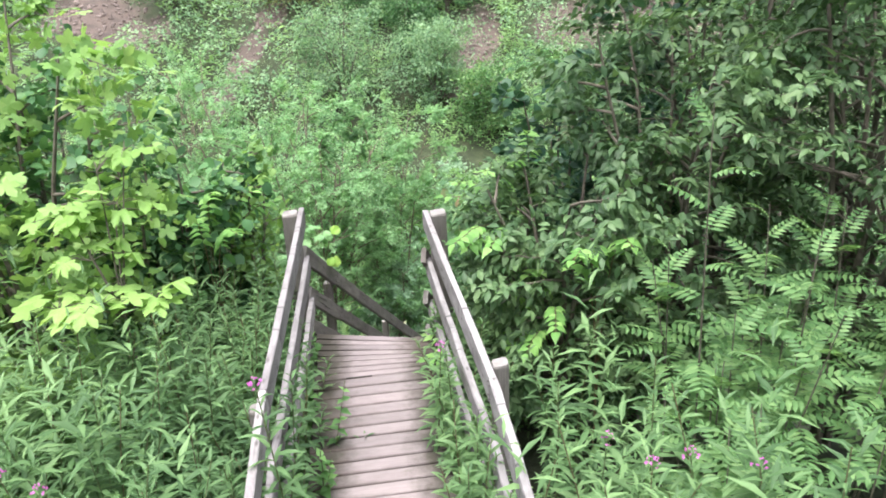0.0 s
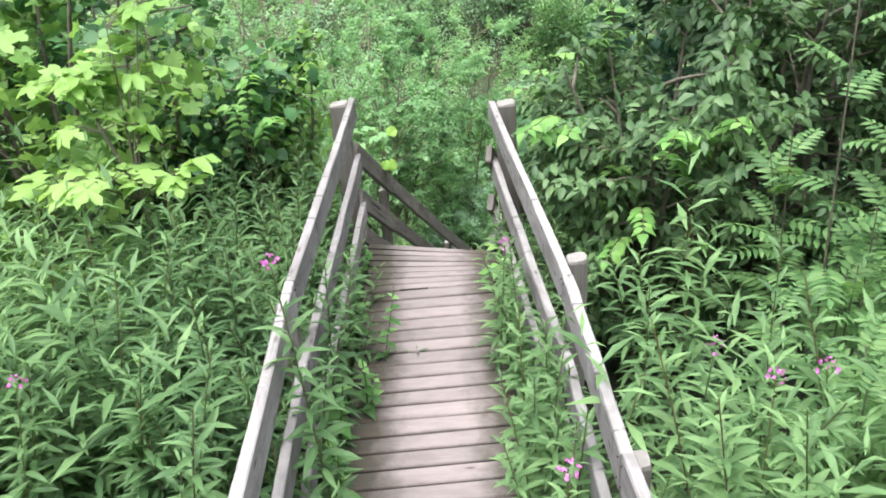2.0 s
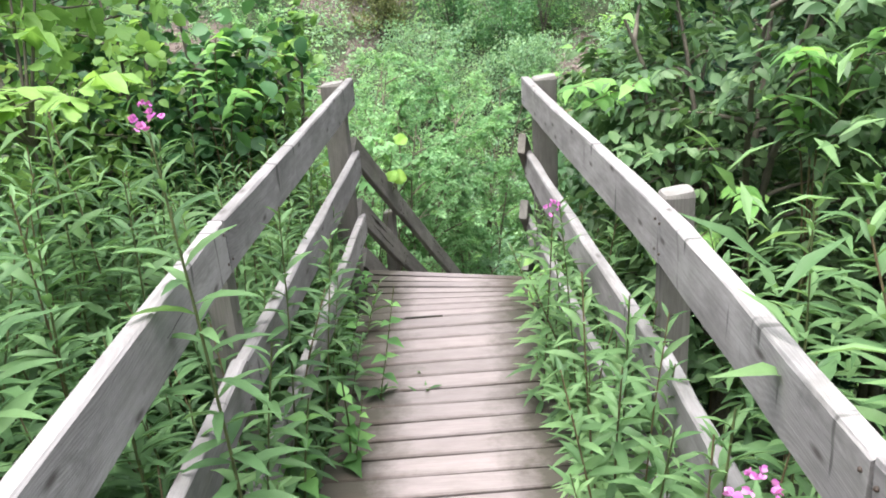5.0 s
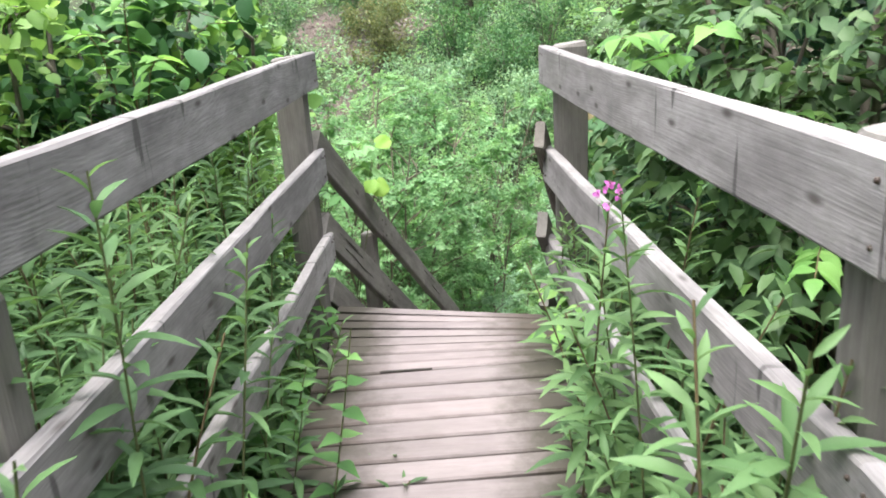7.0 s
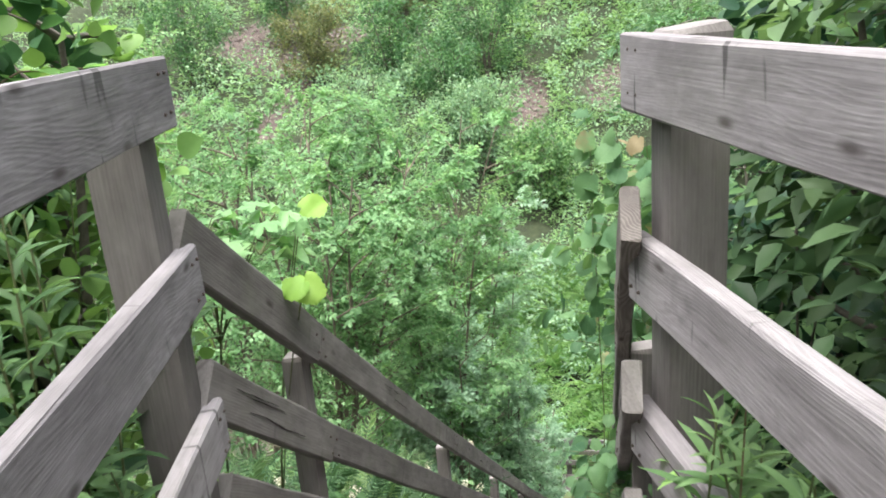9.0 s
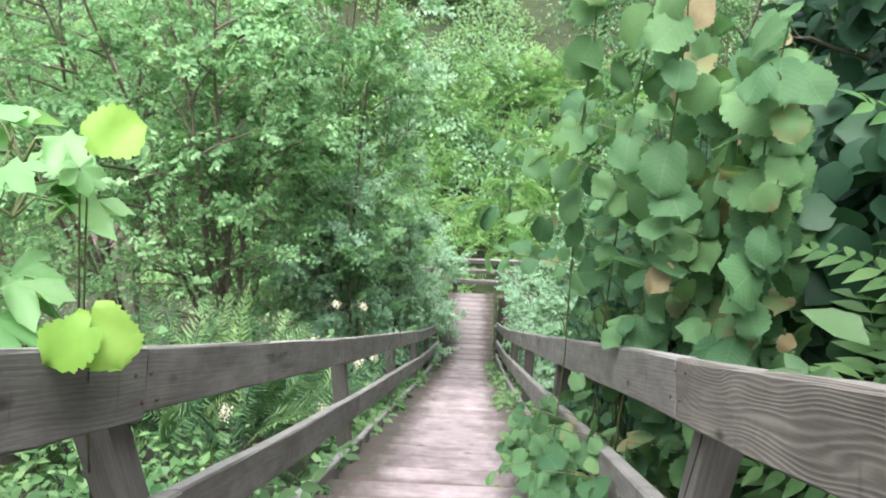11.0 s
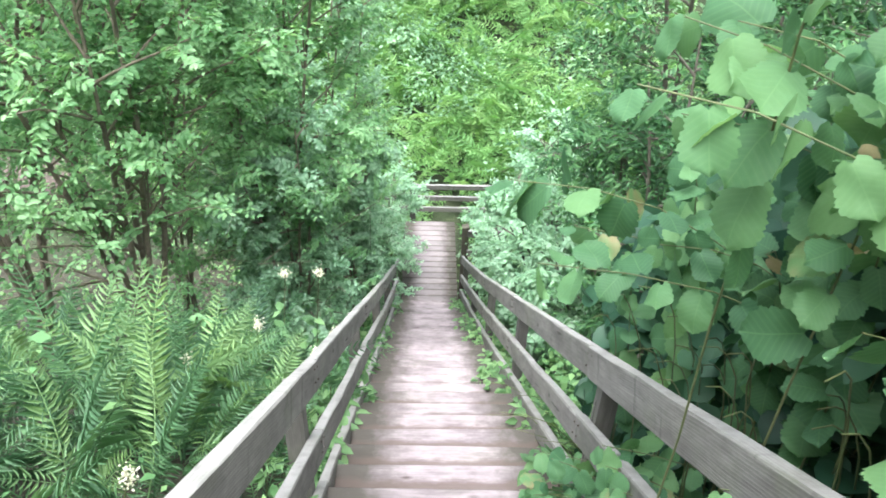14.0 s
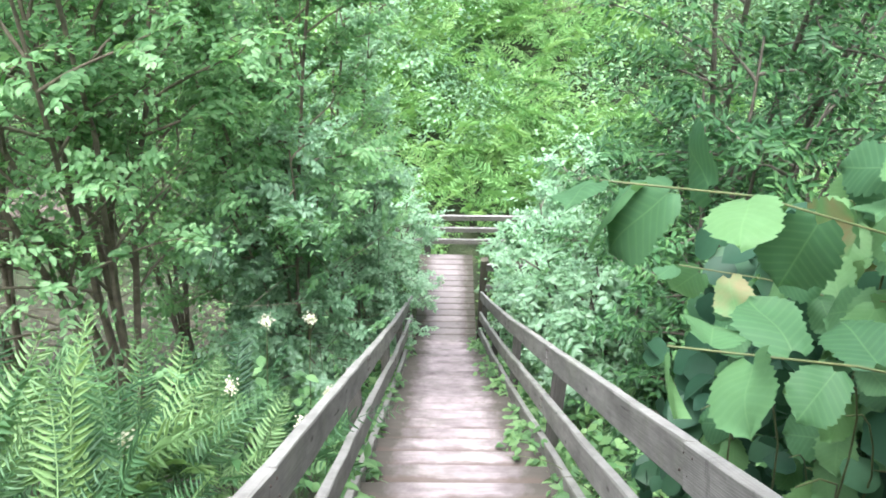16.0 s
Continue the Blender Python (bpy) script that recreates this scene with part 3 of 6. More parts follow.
def leafy_shrub(name, label, category, at, seed, height, spread, stems, blade, mat, per, size, bark=None, group="", droop=0.25, long=0.22, open_below=0.0, **kw):
    """A shrub or tree whose leaves lie in sprays along its twigs."""
    r = np.random.RandomState(seed)
    lines, _, _, sprigs = grow(r, height, spread, stems, **kw)
    ob = thing(name, label, category, group, m=Matrix.Translation(at))
    # no bare limbs low down
    lines = [q for q in lines if q[0][0, 2] < 0 or q[0][0, 2] > 0.9 * open_below * height]
    part("trunk", raw_mesh("trunk", *tubes(lines, 5), bark or BARK, True), ob)
    tagged(part("crown", raw_mesh("crown", *sprays(r, sprigs, blade, per, size, droop, long=long, open_below=open_below), mat, True), ob), kind="stuff")
    return ob


# ---- plan: the stair runs 15 degrees to the right of the boardwalk ----
PSI = radians(15)
UX, UY = math.cos(PSI), -math.sin(PSI)
VX, VY = math.sin(PSI), math.cos(PSI)
OX, OY = 0.42 - 0.465 * UX, -0.17 - 0.465 * UY


def st(u, v, z):
    """A point of the stair's own frame (right, ahead, up) in the world."""
    return Vector((OX + u * UX + v * VX, OY + u * UY + v * VY, z))


def to_uv(x, y):
    dx, dy = x - OX, y - OY
    return dx * UX + dy * UY, dx * VX + dy * VY


PROFILE_V = [-3000, -60, -30, -12, -6.4, -4.4, -3.0, -0.3, 1.0, 9.7, 12.0, 14.0, 20.0, 30.0, 45.0, 60.0, 90.0, 200.0, 3000.0]
PROFILE_Z = [40, 24, 14, 6.5, 1.3, -0.3, -0.5, -0.75, -1.45, -8.1, -8.25, -8.1, -6.6, -2.6, 5.0, 14.0, 26.0, 34.0, 60.0]


def height_at(x, y):
    u, v = to_uv(x, y)
    z = np.interp(v, PROFILE_V, PROFILE_Z)
    wide = np.clip((np.abs(u) - 1.2) / 4.0, 0, 1)
    rough = 0.18 * np.sin(0.9 * x + 0.4 * y) + 0.14 * np.sin(0.5 * y - 1.1 * x + 1.0) + 0.5 * np.sin(0.13 * x + 0.21 * y + 2) * np.clip((v - 12) / 10, 0, 1)
    # a low bank of ferns left of the stair
    bank = 0.6 * np.clip((-0.62 - u) / 0.5, 0, 1) * np.clip((u + 5.0) / 2.0, 0, 1) * np.clip((v - 1.2) / 1.3, 0, 1) * np.clip((5.4 - v) / 1.6, 0, 1)
    return z + wide * rough + bank


def bare_at(x, y):
    """How far the hillside across the ravine is bare, loose rock."""
    u, v = to_uv(x, y)
    b = np.zeros(np.shape(u))
    for cu, cv, su, sv in BARE:
        b = np.maximum(b, np.exp(-(((u - cu) / su) ** 2 + ((v - cv) / sv) ** 2)))
    return b


BARE = [(-21.2, 30.8, 2.8, 2.4), (-18.6, 29.2, 2.2, 1.9), (-12.0, 30.4, 0.8, 1.6), (-12.1, 27.2, 0.8, 2.0), (-12.4, 24.6, 0.7, 1.4), (-14.0, 33.0, 1.8, 1.4), (-2.6, 29.4, 1.3, 2.6), (-2.3, 26.4, 1.4, 2.4), (-15.2, 35.2, 2.2, 3.2), (-11.4, 35.0, 1.8, 1.5), (1.9, 30.2, 2.4, 2.0), (5.6, 30.6, 2.6, 2.4), (3.0, 20.4, 1.1, 0.9), (-7.6, 13.8, 1.3, 0.8)]


def build_ground():
    gx = np.sort(np.r_[np.linspace(-26, 26, 150), -np.geomspace(28, 3000, 22), np.geomspace(28, 3000, 22)])
    gy = np.sort(np.r_[np.linspace(-14, 66, 210), -np.geomspace(16, 3000, 20), np.geomspace(69, 3000, 20)])
    xx, yy = np.meshgrid(gx, gy, indexing="ij")
    zz = height_at(xx, yy)
    nx, ny = xx.shape
    i, j = np.meshgrid(np.arange(nx - 1), np.arange(ny - 1), indexing="ij")
    a = (i * ny + j).ravel()
    f = np.stack([a, a + ny, a + ny + 1, a + 1], 1)
    me = raw_mesh("ground", np.stack([xx.ravel(), yy.ravel(), zz.ravel()], 1), f, GROUND, True)
    at = me.attributes.new("bare", "FLOAT", "POINT")
    at.data.foreach_set("value", bare_at(xx, yy).ravel().astype(np.float32))
    u, v = to_uv(xx, yy)
    # where the shade-darkened leaf floor lies: fern bank and willows
    wood_floor = np.clip((-0.6 - u) / 0.6, 0, 1) * np.clip((v - 1.7) / 0.6, 0, 1) * np.clip((12.0 - v) / 1.0, 0, 1)
    at = me.attributes.new("shaded_litter", "FLOAT", "POINT")
    at.data.foreach_set("value", wood_floor.ravel().astype(np.float32))
    ob = new("ground", me)
    tagged(ob, "steep leafy ravine slope with bare scree patches across", "ground", kind="structure")


build_ground()


# ---- boardwalk ----
def build_boardwalk():
    deck = thing("boardwalk", "weathered plank boardwalk with dirty overgrown edges", "boardwalk", kind="structure")
    # even planks, then eight narrower ones that fan round to the stair
    n = 40
    left = [-0.70 - (32 - i) * 0.1185 for i in range(32)] + [-0.70 + 0.09 * i for i in range(9)]
    right = [y + 0.04 for y in left[:32]] + [-0.66 + 0.053 * i for i in range(9)]
    r = np.random.RandomState(3)
    for i in range(n):
        e0, e1 = r.uniform(-0.012, 0.012, 2)
        gap = 0.006
        c = [(-0.48 + e0, left[i] + gap), (0.45 + e1, right[i] + gap), (0.45 + e1, right[i + 1] - gap), (-0.48 + e0, left[i + 1] - gap)]
        me, m = slab(DECK_WOOD, c, 0.0, 0.042, 100 + i)
        part("plank", me, deck, m=m)
    for x in (-0.36, 0.36):
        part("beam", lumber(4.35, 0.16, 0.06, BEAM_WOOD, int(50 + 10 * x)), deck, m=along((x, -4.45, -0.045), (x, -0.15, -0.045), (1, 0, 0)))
    crack = bmesh.new()
    bmesh.ops.create_cube(crack, size=1.0, matrix=Matrix.Translation((-0.15, -0.69, 0.0035)) @ pose(0, 0, 0, 0, 0, 1) @ Matrix.Diagonal((0.19, 0.012, 0.004, 1)))
    me = bpy.data.meshes.new("crack")
    crack.to_mesh(me)
    me.materials.append(SLOT)
    part("crack", me, deck, "dark rotten split in one plank")


def nails(parent, spots):
    bm = bmesh.new()
    bmesh.ops.create_uvsphere(bm, u_segments=8, v_segments=5, radius=0.0042)
    me = bpy.data.meshes.new("nail_head")
    bm.to_mesh(me)
    bm.free()
    me.materials.append(NAIL)
    for s in spots:
        part("nail_head", me, parent, m=Matrix.Translation(s))


def split(length, width, seed):
    """A drying crack along X, a ragged sliver on the face Y = 0."""
    r = np.random.RandomState(seed)
    n = 9
    x = np.linspace(0, length, n)
    mid = np.cumsum(r.normal(0, width * 0.6, n))
    half = width * np.sin(np.linspace(0.05, np.pi - 0.05, n)) * r.uniform(0.5, 1.1, n) * 0.5
    v = np.concatenate([np.c_[x, np.full(n, d), mid + s * half] for d, s in ((-0.0012, 1), (-0.0012, -1), (0.002, -1), (0.002, 1))])
    f = [[k * n + i, k * n + i + 1, ((k + 1) % 4) * n + i + 1, ((k + 1) % 4) * n + i] for k in range(4) for i in range(n - 1)]
    return raw_mesh("crack", v, f, SLOT)


CRACKS = [split(0.12 + 0.07 * k, 0.0016 + 0.0004 * k, 40 + k) for k in range(5)]


def crack_boards(rail, seed, share=0.6):
    """Cracks on the inner faces of a rail's boards, and down its posts."""
    r = np.random.RandomState(seed)
    for ob in list(rail.children):
        if ob.name.startswith("rail"):
            for k in range(3):
                if r.rand() < share:
                    ln = max(v.co.x for v in ob.data.vertices)
                    part("crack", CRACKS[r.randint(5)], ob, m=Matrix.Translation((r.uniform(0.05, max(0.1, ln - 0.4)), 0.0, -r.uniform(0.02, 0.085))))
        elif ob.name.startswith("post"):
            ln, rad = max(v.co.x for v in ob.data.vertices), max(v.co.y for v in ob.data.vertices)
            for k in range(2):
                if r.rand() < share:
                    part("crack", CRACKS[2 + r.randint(3)], ob, m=Matrix.Translation((ln - r.uniform(0.3, 0.7), -0.985 * rad, r.uniform(-0.4, 0.4) * rad)))


def build_bridge_rail(side, x0, x1, x2, end_y, joints, tops, seed):
    """Three boards on posts; the rails close in from x1 at the first joint to x0 at the end."""
    s = side
    rail = thing("handrail", "grey weathered three-board timber handrail beside the boardwalk", "handrail", "boardwalk handrails")
    inward = (-s, 0, 0)
    spots = []

    def rx(y):
        return s * float(np.interp(-y, [-end_y, -joints[0], -joints[-1]], [x0, x1, x2]))

    for k, (top, width) in enumerate(zip(tops, (0.145, 0.14, 0.13))):
        ys = [end_y - (0.0, 0.02, 0.03)[k]] + joints
        for j in range(len(ys) - 1):
            za = top + (0.004 if j else 0.0)
            zb = top + (0.07 if j == len(ys) - 2 and k == 0 and s > 0 and j > 0 else 0.0)
            ya, yb = ys[j] - (0.003 if j else 0), ys[j + 1]
            a, b = (rx(ya), ya, za), (rx(yb), yb, zb)
            ln = (Vector(a) - Vector(b)).length
            part("rail", lumber(ln, width, 0.04, RAIL_WOOD, seed + 7 * k + j, 8), rail, m=along(a, b, inward))
        for y in [end_y - 0.06] + joints[:-1]:
            for dz in (0.03, 0.11):
                for dy in (-0.02, 0.02):
                    spots.append((rx(y + dy) - s * 0.001, y + dy, top - dz))
    for j, y in enumerate([end_y - 0.07] + joints):
        ht = (1.095, 1.10, 0.95, 0.95)[j] if s > 0 else (1.10, 0.93, 0.93, 0.93)[j]
        rad = 0.062 if j == 0 else 0.043
        py = y if j == 0 else y + 0.12
        part("post", log_post(ht + 1.0, rad, POST_WOOD, seed + 40 + j), rail, m=Matrix.Translation((rx(py) + s * (0.041 + rad), py, -1.0)) @ STAND)
    nails(rail, spots)
    crack_boards(rail, seed + 90, 0.35)


build_boardwalk()
build_bridge_rail(-1, 0.47, 0.54, 0.50, 0.02, [-2.42, -4.7], (1.11, 0.715, 0.35), 200)
build_bridge_rail(1, 0.42, 0.545, 0.555, -0.17, [-2.47, -3.5, -4.5], (1.09, 0.705, 0.34), 300)

# ---- stair ----
SLOPE = 0.775
GOING = 0.25
RISE = GOING * SLOPE
STEPS = 39
V0 = 0.02
Z_END = -RISE * STEPS


def rail_z(v):
    return 0.735 - 0.772 * v if v < 7.1 else 0.735 - 0.772 * 7.1 - 0.73 * (v - 7.1)


def plan(u, v, z):
    p = st(u, v, z)
    return p.x, p.y


TURN = Matrix.Rotation(-PSI, 4, "Z")


def build_stair():
    flight = thing("staircase", "long weathered timber staircase of worn plank treads", "staircase", kind="structure")
    variants = []
    for k in range(12):
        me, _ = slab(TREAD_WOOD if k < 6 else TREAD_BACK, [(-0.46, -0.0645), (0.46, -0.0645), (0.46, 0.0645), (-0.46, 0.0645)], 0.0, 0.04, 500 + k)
        variants.append(me)
    r = np.random.RandomState(5)
    for i in range(STEPS):
        z = -RISE * (i + 1)
        for j in (0, 1):
            v = V0 + i * GOING + 0.055 + j * 0.135
            p = st(r.uniform(-0.012, 0.012), v, z + r.uniform(-0.004, 0.004))
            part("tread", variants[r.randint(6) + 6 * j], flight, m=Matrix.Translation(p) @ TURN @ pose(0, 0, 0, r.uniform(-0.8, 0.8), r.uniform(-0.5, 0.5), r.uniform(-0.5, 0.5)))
    for u in (-0.47, 0.43):
        a, b = st(u, -0.05, -0.12), st(u, V0 + STEPS * GOING, Z_END - 0.06)
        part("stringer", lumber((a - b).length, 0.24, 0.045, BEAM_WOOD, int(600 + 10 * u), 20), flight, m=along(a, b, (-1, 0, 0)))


def build_stair_rail(s, vs, start, seed):
    rail = thing("handrail", "mossy brown-grey timber handrail beside the staircase", "handrail", "staircase handrails")
    inward = Vector((UX, UY, 0)) * -s
    R = 0.455
    spots = []

    def hand_z(v):
        return rail_z(v) + (0.018 if s > 0 else -0.038)

    for k, (drop, width) in enumerate(((0.0, 0.145), (0.36, 0.14), (0.66, 0.13))):
        for j in range(len(vs) - 1):
            va, vb = vs[j], vs[j + 1] - 0.003
            if j == 0:
                va = start
            first = s < 0 and j == 0
            # the first two boards on the left ride a little high
            lift = ((0.055, 0.028), (0.028, 0.0))[j] if s < 0 and j < 2 else (0.0, 0.0)
            a, b = st(s * R, va, hand_z(va) - drop + lift[0]), st(s * R, vb, hand_z(vb) - drop + lift[1])
            part("rail", lumber((a - b).length, width * (0.87 if first else 0.77), 0.04, FIGURED_WOOD if s > 0 and j == 0 and k == 0 else STAIR_RAIL_WOOD, seed + 10 * k + j, 8), rail, m=along(a, b, inward))
    for j, v in enumerate(vs[1:]):
        v -= 0.08
        z = hand_z(v) - 0.10
        p = st(s * (R + 0.04 + 0.037), v, z - 1.9)
        part("post", log_post(1.9, 0.036, POST_WOOD, seed + 60 + j, 0.9), rail, m=Matrix.Translation(p) @ TURN @ STAND)
        if j < 4:
            for drop in (0.0, 0.36, 0.66):
                for dv in (-0.02, 0.03):
                    for dz in (0.03, 0.09):
                        spots.append(st(s * (R - 0.001), v + 0.03 + dv, hand_z(v + 0.03 + dv) - drop - dz))
    nails(rail, spots)
    crack_boards(rail, seed + 90, 0.45)


build_stair()
build_stair_rail(-1, [-0.1, 0.65, 2.55, 4.35, 6.2, 8.0, 9.75], -0.05, 700)
build_stair_rail(1, [0.0, 0.72, 2.65, 4.5, 6.3, 8.1, 9.9], -0.07, 800)


def build_platform():
    base = thing("platform", "small timber landing of worn grey planks at the ravine floor", "platform", kind="structure")
    va, vb = V0 + STEPS * GOING, 11.85
    n = int((vb - va) / 0.137)
    me, _ = slab(DECK_WOOD, [(-0.42, -0.064), (0.44, -0.064), (0.44, 0.064), (-0.42, 0.064)], 0.0, 0.04, 900)
    for i in range(n):
        part("plank", me, base, m=Matrix.Translation(st(0, va + 0.06 + i * 0.137, Z_END - 0.01)) @ TURN)
    for v in (va + 0.1, vb - 0.2):
        a, b = st(-0.42, v, Z_END - 0.055), st(0.44, v, Z_END - 0.055)
        part("beam", lumber((a - b).length, 0.15, 0.06, BEAM_WOOD, 905), base, m=along(a, b, (0, -1, 0)))
    rail = thing("railing", "three-board timber railing across the end of the landing", "railing")
    z = Z_END - 0.01
    for top in (0.72, 0.49, 0.26):
        a, b = st(-1.3, vb, z + top), st(1.5, vb, z + top)
        part("rail", lumber((a - b).length, 0.09, 0.04, STAIR_RAIL_WOOD, int(910 + 10 * top)), rail, m=along(a, b, (-VX, -VY, 0)))
    for u in (-1.2, -0.3, 1.4):
        part("post", log_post(1.55, 0.05, POST_WOOD, int(920 + 10 * u)), rail, m=Matrix.Translation(st(u, vb + 0.1, z - 0.88)) @ TURN @ STAND)
    corner = thing("railing", "short dark side railing with a square post on the landing", "railing")
    part("post", log_post(1.85, 0.055, BEAM_WOOD, 930, 0.9), corner, m=Matrix.Translation(st(0.53, 10.4, z - 0.88)) @ TURN @ STAND)
    for top in (0.92, 0.55):
        a, b = st(0.56, 10.33, z + top), st(1.3, 10.33, z + top)
        part("rail", lumber((a - b).length, 0.12, 0.04, STAIR_RAIL_WOOD, int(935 + 10 * top)), corner, m=along(a, b, (-VX, -VY, 0)))
    part("post", log_post(1.85, 0.05, BEAM_WOOD, 931, 0.9), corner, m=Matrix.Translation(st(1.24, 10.43, z - 0.88)) @ TURN @ STAND)


build_platform()


# ---- planting ----
def on_ground(x, y, dz=0.0):
    return Vector((x, y, float(height_at(x, y)) + dz))


def st_ground(u, v, dz=0.0):
    p = st(u, v, 0)
    return on_ground(p.x, p.y, dz)


def join(*pairs):
    vs, fs, base = [], [], 0
    for v, f in pairs:
        vs.append(v)
        fs.append(f + base)
        base += len(v)
    return np.concatenate(vs), np.concatenate(fs)


def flower_spike(r, h):
    """A loose spike of four-petalled flowers from z = 0 to h."""
    n = 10
    t = np.sort(r.uniform(0, 1, n))
    a = np.arange(n) * 2.4
    rad = 0.03 * (1.1 - t)
    pos = np.c_[np.cos(a) * rad, np.sin(a) * rad, t * h]
    pos = np.repeat(pos, 4, 0)
    d = unit(r.normal(0, 1, (4 * n, 3)) + np.c_[np.repeat(np.cos(a), 4), np.repeat(np.sin(a), 4), np.full(4 * n, 0.3)])
    return strew(ROUND, pos, d, unit(r.normal(0, 1, (4 * n, 3))), 0.0115 * np.repeat(1.15 - 0.6 * t, 4))


def willowherb(seed, height, leaves, blade, size=0.12):
    """Stem and leaf meshes of one upright narrow-leaved plant, and its tip."""
    r = np.random.RandomState(seed)
    t = np.linspace(0, 1, 7)
    bend = r.normal(0, 0.10, 2)
    line = np.c_[bend[0] * t**2 * height, bend[1] * t**2 * height, t * height]
    f = 0.22 + 0.78 * (np.arange(leaves) + r.uniform(0, 0.6, leaves)) / leaves
    a = np.arange(leaves) * 2.399 + r.uniform(0, 6)
    pos = np.c_[np.interp(f, t, line[:, 0]), np.interp(f, t, line[:, 1]), f * height]
    lift = np.interp(f, [0.2, 0.75, 1.0], [-0.15, 0.35, 1.3]) + r.normal(0, 0.15, leaves)
    d = unit(np.c_[np.cos(a), np.sin(a), lift])
    s = size * np.interp(f, [0.2, 0.5, 0.85, 1.0], [0.8, 1.15, 0.95, 0.45]) * r.uniform(0.8, 1.2, leaves)
    up = unit(np.c_[-np.cos(a) * 0.3, -np.sin(a) * 0.3, np.ones(leaves)] + r.normal(0, 0.22, (leaves, 3)))
    return tubes([(line, 0.0045 * (1 - 0.75 * t) + 0.001)], 4), strew(blade, pos, d, up, s), line[-1]


def build_willowherb():
    """The plants along the boardwalk, one by one, and the field behind them."""
    kinds = []
    for k in range(10):
        tall = 0.9 + 0.1 * k
        stem, leaf, tip = willowherb(1000 + k, tall, int(40 + 4 * k), LANCE, 0.114)
        r = np.random.RandomState(k)
        bloom = flower_spike(r, 0.05)
        kinds.append((tall, raw_mesh("stem", *stem, RED_STEM if k % 3 == 0 else STEM, True), raw_mesh("leaves", *leaf, FIREWEED_LEAF, True), raw_mesh("flower_spike", *bloom, PINK, True), tip))
    r = np.random.RandomState(77)

    def plant(x, y, top, lean=0.0, lean_y=0.0, bloom=False, yaw=None):
        z = float(height_at(x, y))
        want = top - z
        k = int(np.clip(np.argmin([abs(q[0] - want) for q in kinds]) + r.randint(-1, 2), 0, 9))
        s = np.clip(want / kinds[k][0], 0.5, 1.35)
        m = Matrix.Translation((x, y, z - 0.03)) @ pose(0, 0, 0, lean_y, lean, r.uniform(0, 360) if yaw is None else yaw) @ Matrix.Diagonal((s, s, s, 1))
        # none leans far over the planks
        if abs((m @ Vector(kinds[k][4])).x) < min(abs(x), 0.75) - 0.25:
            m = m @ Matrix.Rotation(math.pi, 4, "Z")
        text = "tall green willowherb with a magenta flower spike" if bloom else "tall green willowherb with narrow drooping leaves"
        if bloom:
            tip = m.to_3x3() @ Vector(kinds[k][4])
            m.translation = Vector((x - tip.x, y - tip.y, top - tip.z))
        ob = thing("willowherb", text, "wildflower", "willowherb along the boardwalk", m=m)
        part("stem", kinds[k][1], ob)
        part("leaves", kinds[k][2], ob)
        if bloom:
            part("flower_spike", kinds[k][3], ob, "magenta flowers", m=Matrix.Translation(kinds[k][4]))

    def top_at(x, y):
        return 0.66 + 0.6 * min(1.0, max(0.0, (-y - 0.8) / 2.2)) + r.uniform(-0.25, 0.18)

    # blooming plants
    for x, y, top in ((-0.5, -2.9, 1.44), (-1.41, -3.01, 1.1), (-1.6, -2.91, 1.12), (0.37, -1.8, 0.88), (0.40, -3.53, 1.05), (1.28, -3.19, 1.1), (1.53, -3.3, 1.1), (1.11, -3.21, 1.1), (0.97, -3.04, 1.1)):
        plant(x, y, top, lean=-8 if 0 < x < 0.5 else 0, bloom=True)
    # narrow strip between rail and planks
    for k in range(52):
        y = -3.9 + 3.75 * (k + r.uniform(0, 1)) / 52
        plant(0.44 - 0.015 * y + (0.06 if y > -1.9 else 0.0) + r.uniform(-0.03, 0.03), y, r.uniform(0.6, 0.95) if y < -1.9 else r.uniform(0.3, 0.85 if y < -1.2 else 0.6), lean=-r.uniform(1, 8 if y < -1.9 else 5), lean_y=r.uniform(-12, 12))
    for k in range(18):
        y = -3.9 + 3.7 * (k + r.uniform(0, 1)) / 18
        plant(-0.525 + 0.012 * y + r.uniform(-0.02, 0.03), y, r.uniform(0.5, 0.95) if y < -1.9 else r.uniform(0.2, 0.6 if y < -1.5 else 0.45), lean=r.uniform(-2, 10), lean_y=r.uniform(-12, 12))
    # stems lying over the planks
    for x, y, top, lean in ((-0.52, -1.25, 0.12, 24), (-0.53, -1.34, 0.16, 27), (-0.5, -1.42, 0.1, 20), (0.5, -1.22, 0.14, -15), (0.52, -1.3, 0.18, -14)):
        plant(x, y, top, lean=lean, lean_y=r.uniform(-6, 6), yaw=0)
    # beside the rails
    n = 0
    while n < 128:
        side = -1 if r.rand() < 0.6 else 1
        x = side * (0.70 + abs(r.normal(0, 0.75)))
        y = r.uniform(-4.9, -0.3 if side < 0 else -1.7)
        if side > 0 and (x > 2.4 or (x > 1.35 and y > -3.1)):
            continue
        if (y < -4.4 and abs(x) < 0.8) or (0 < x < 1.0 and y > -2.7):
            continue
        low = 0.2 if abs(x) < 0.8 else 0.0
        plant(x, y, top_at(x, y) - low, lean=r.uniform(-9, 9), lean_y=r.uniform(-9, 9))
        n += 1
    for k in range(24):
        x, y = -0.75 - 1.5 * r.rand(), r.uniform(-2.9, -1.7)
        plant(x, y, r.uniform(1.08, 1.4), lean=r.uniform(-6, 6), lean_y=r.uniform(-6, 6))
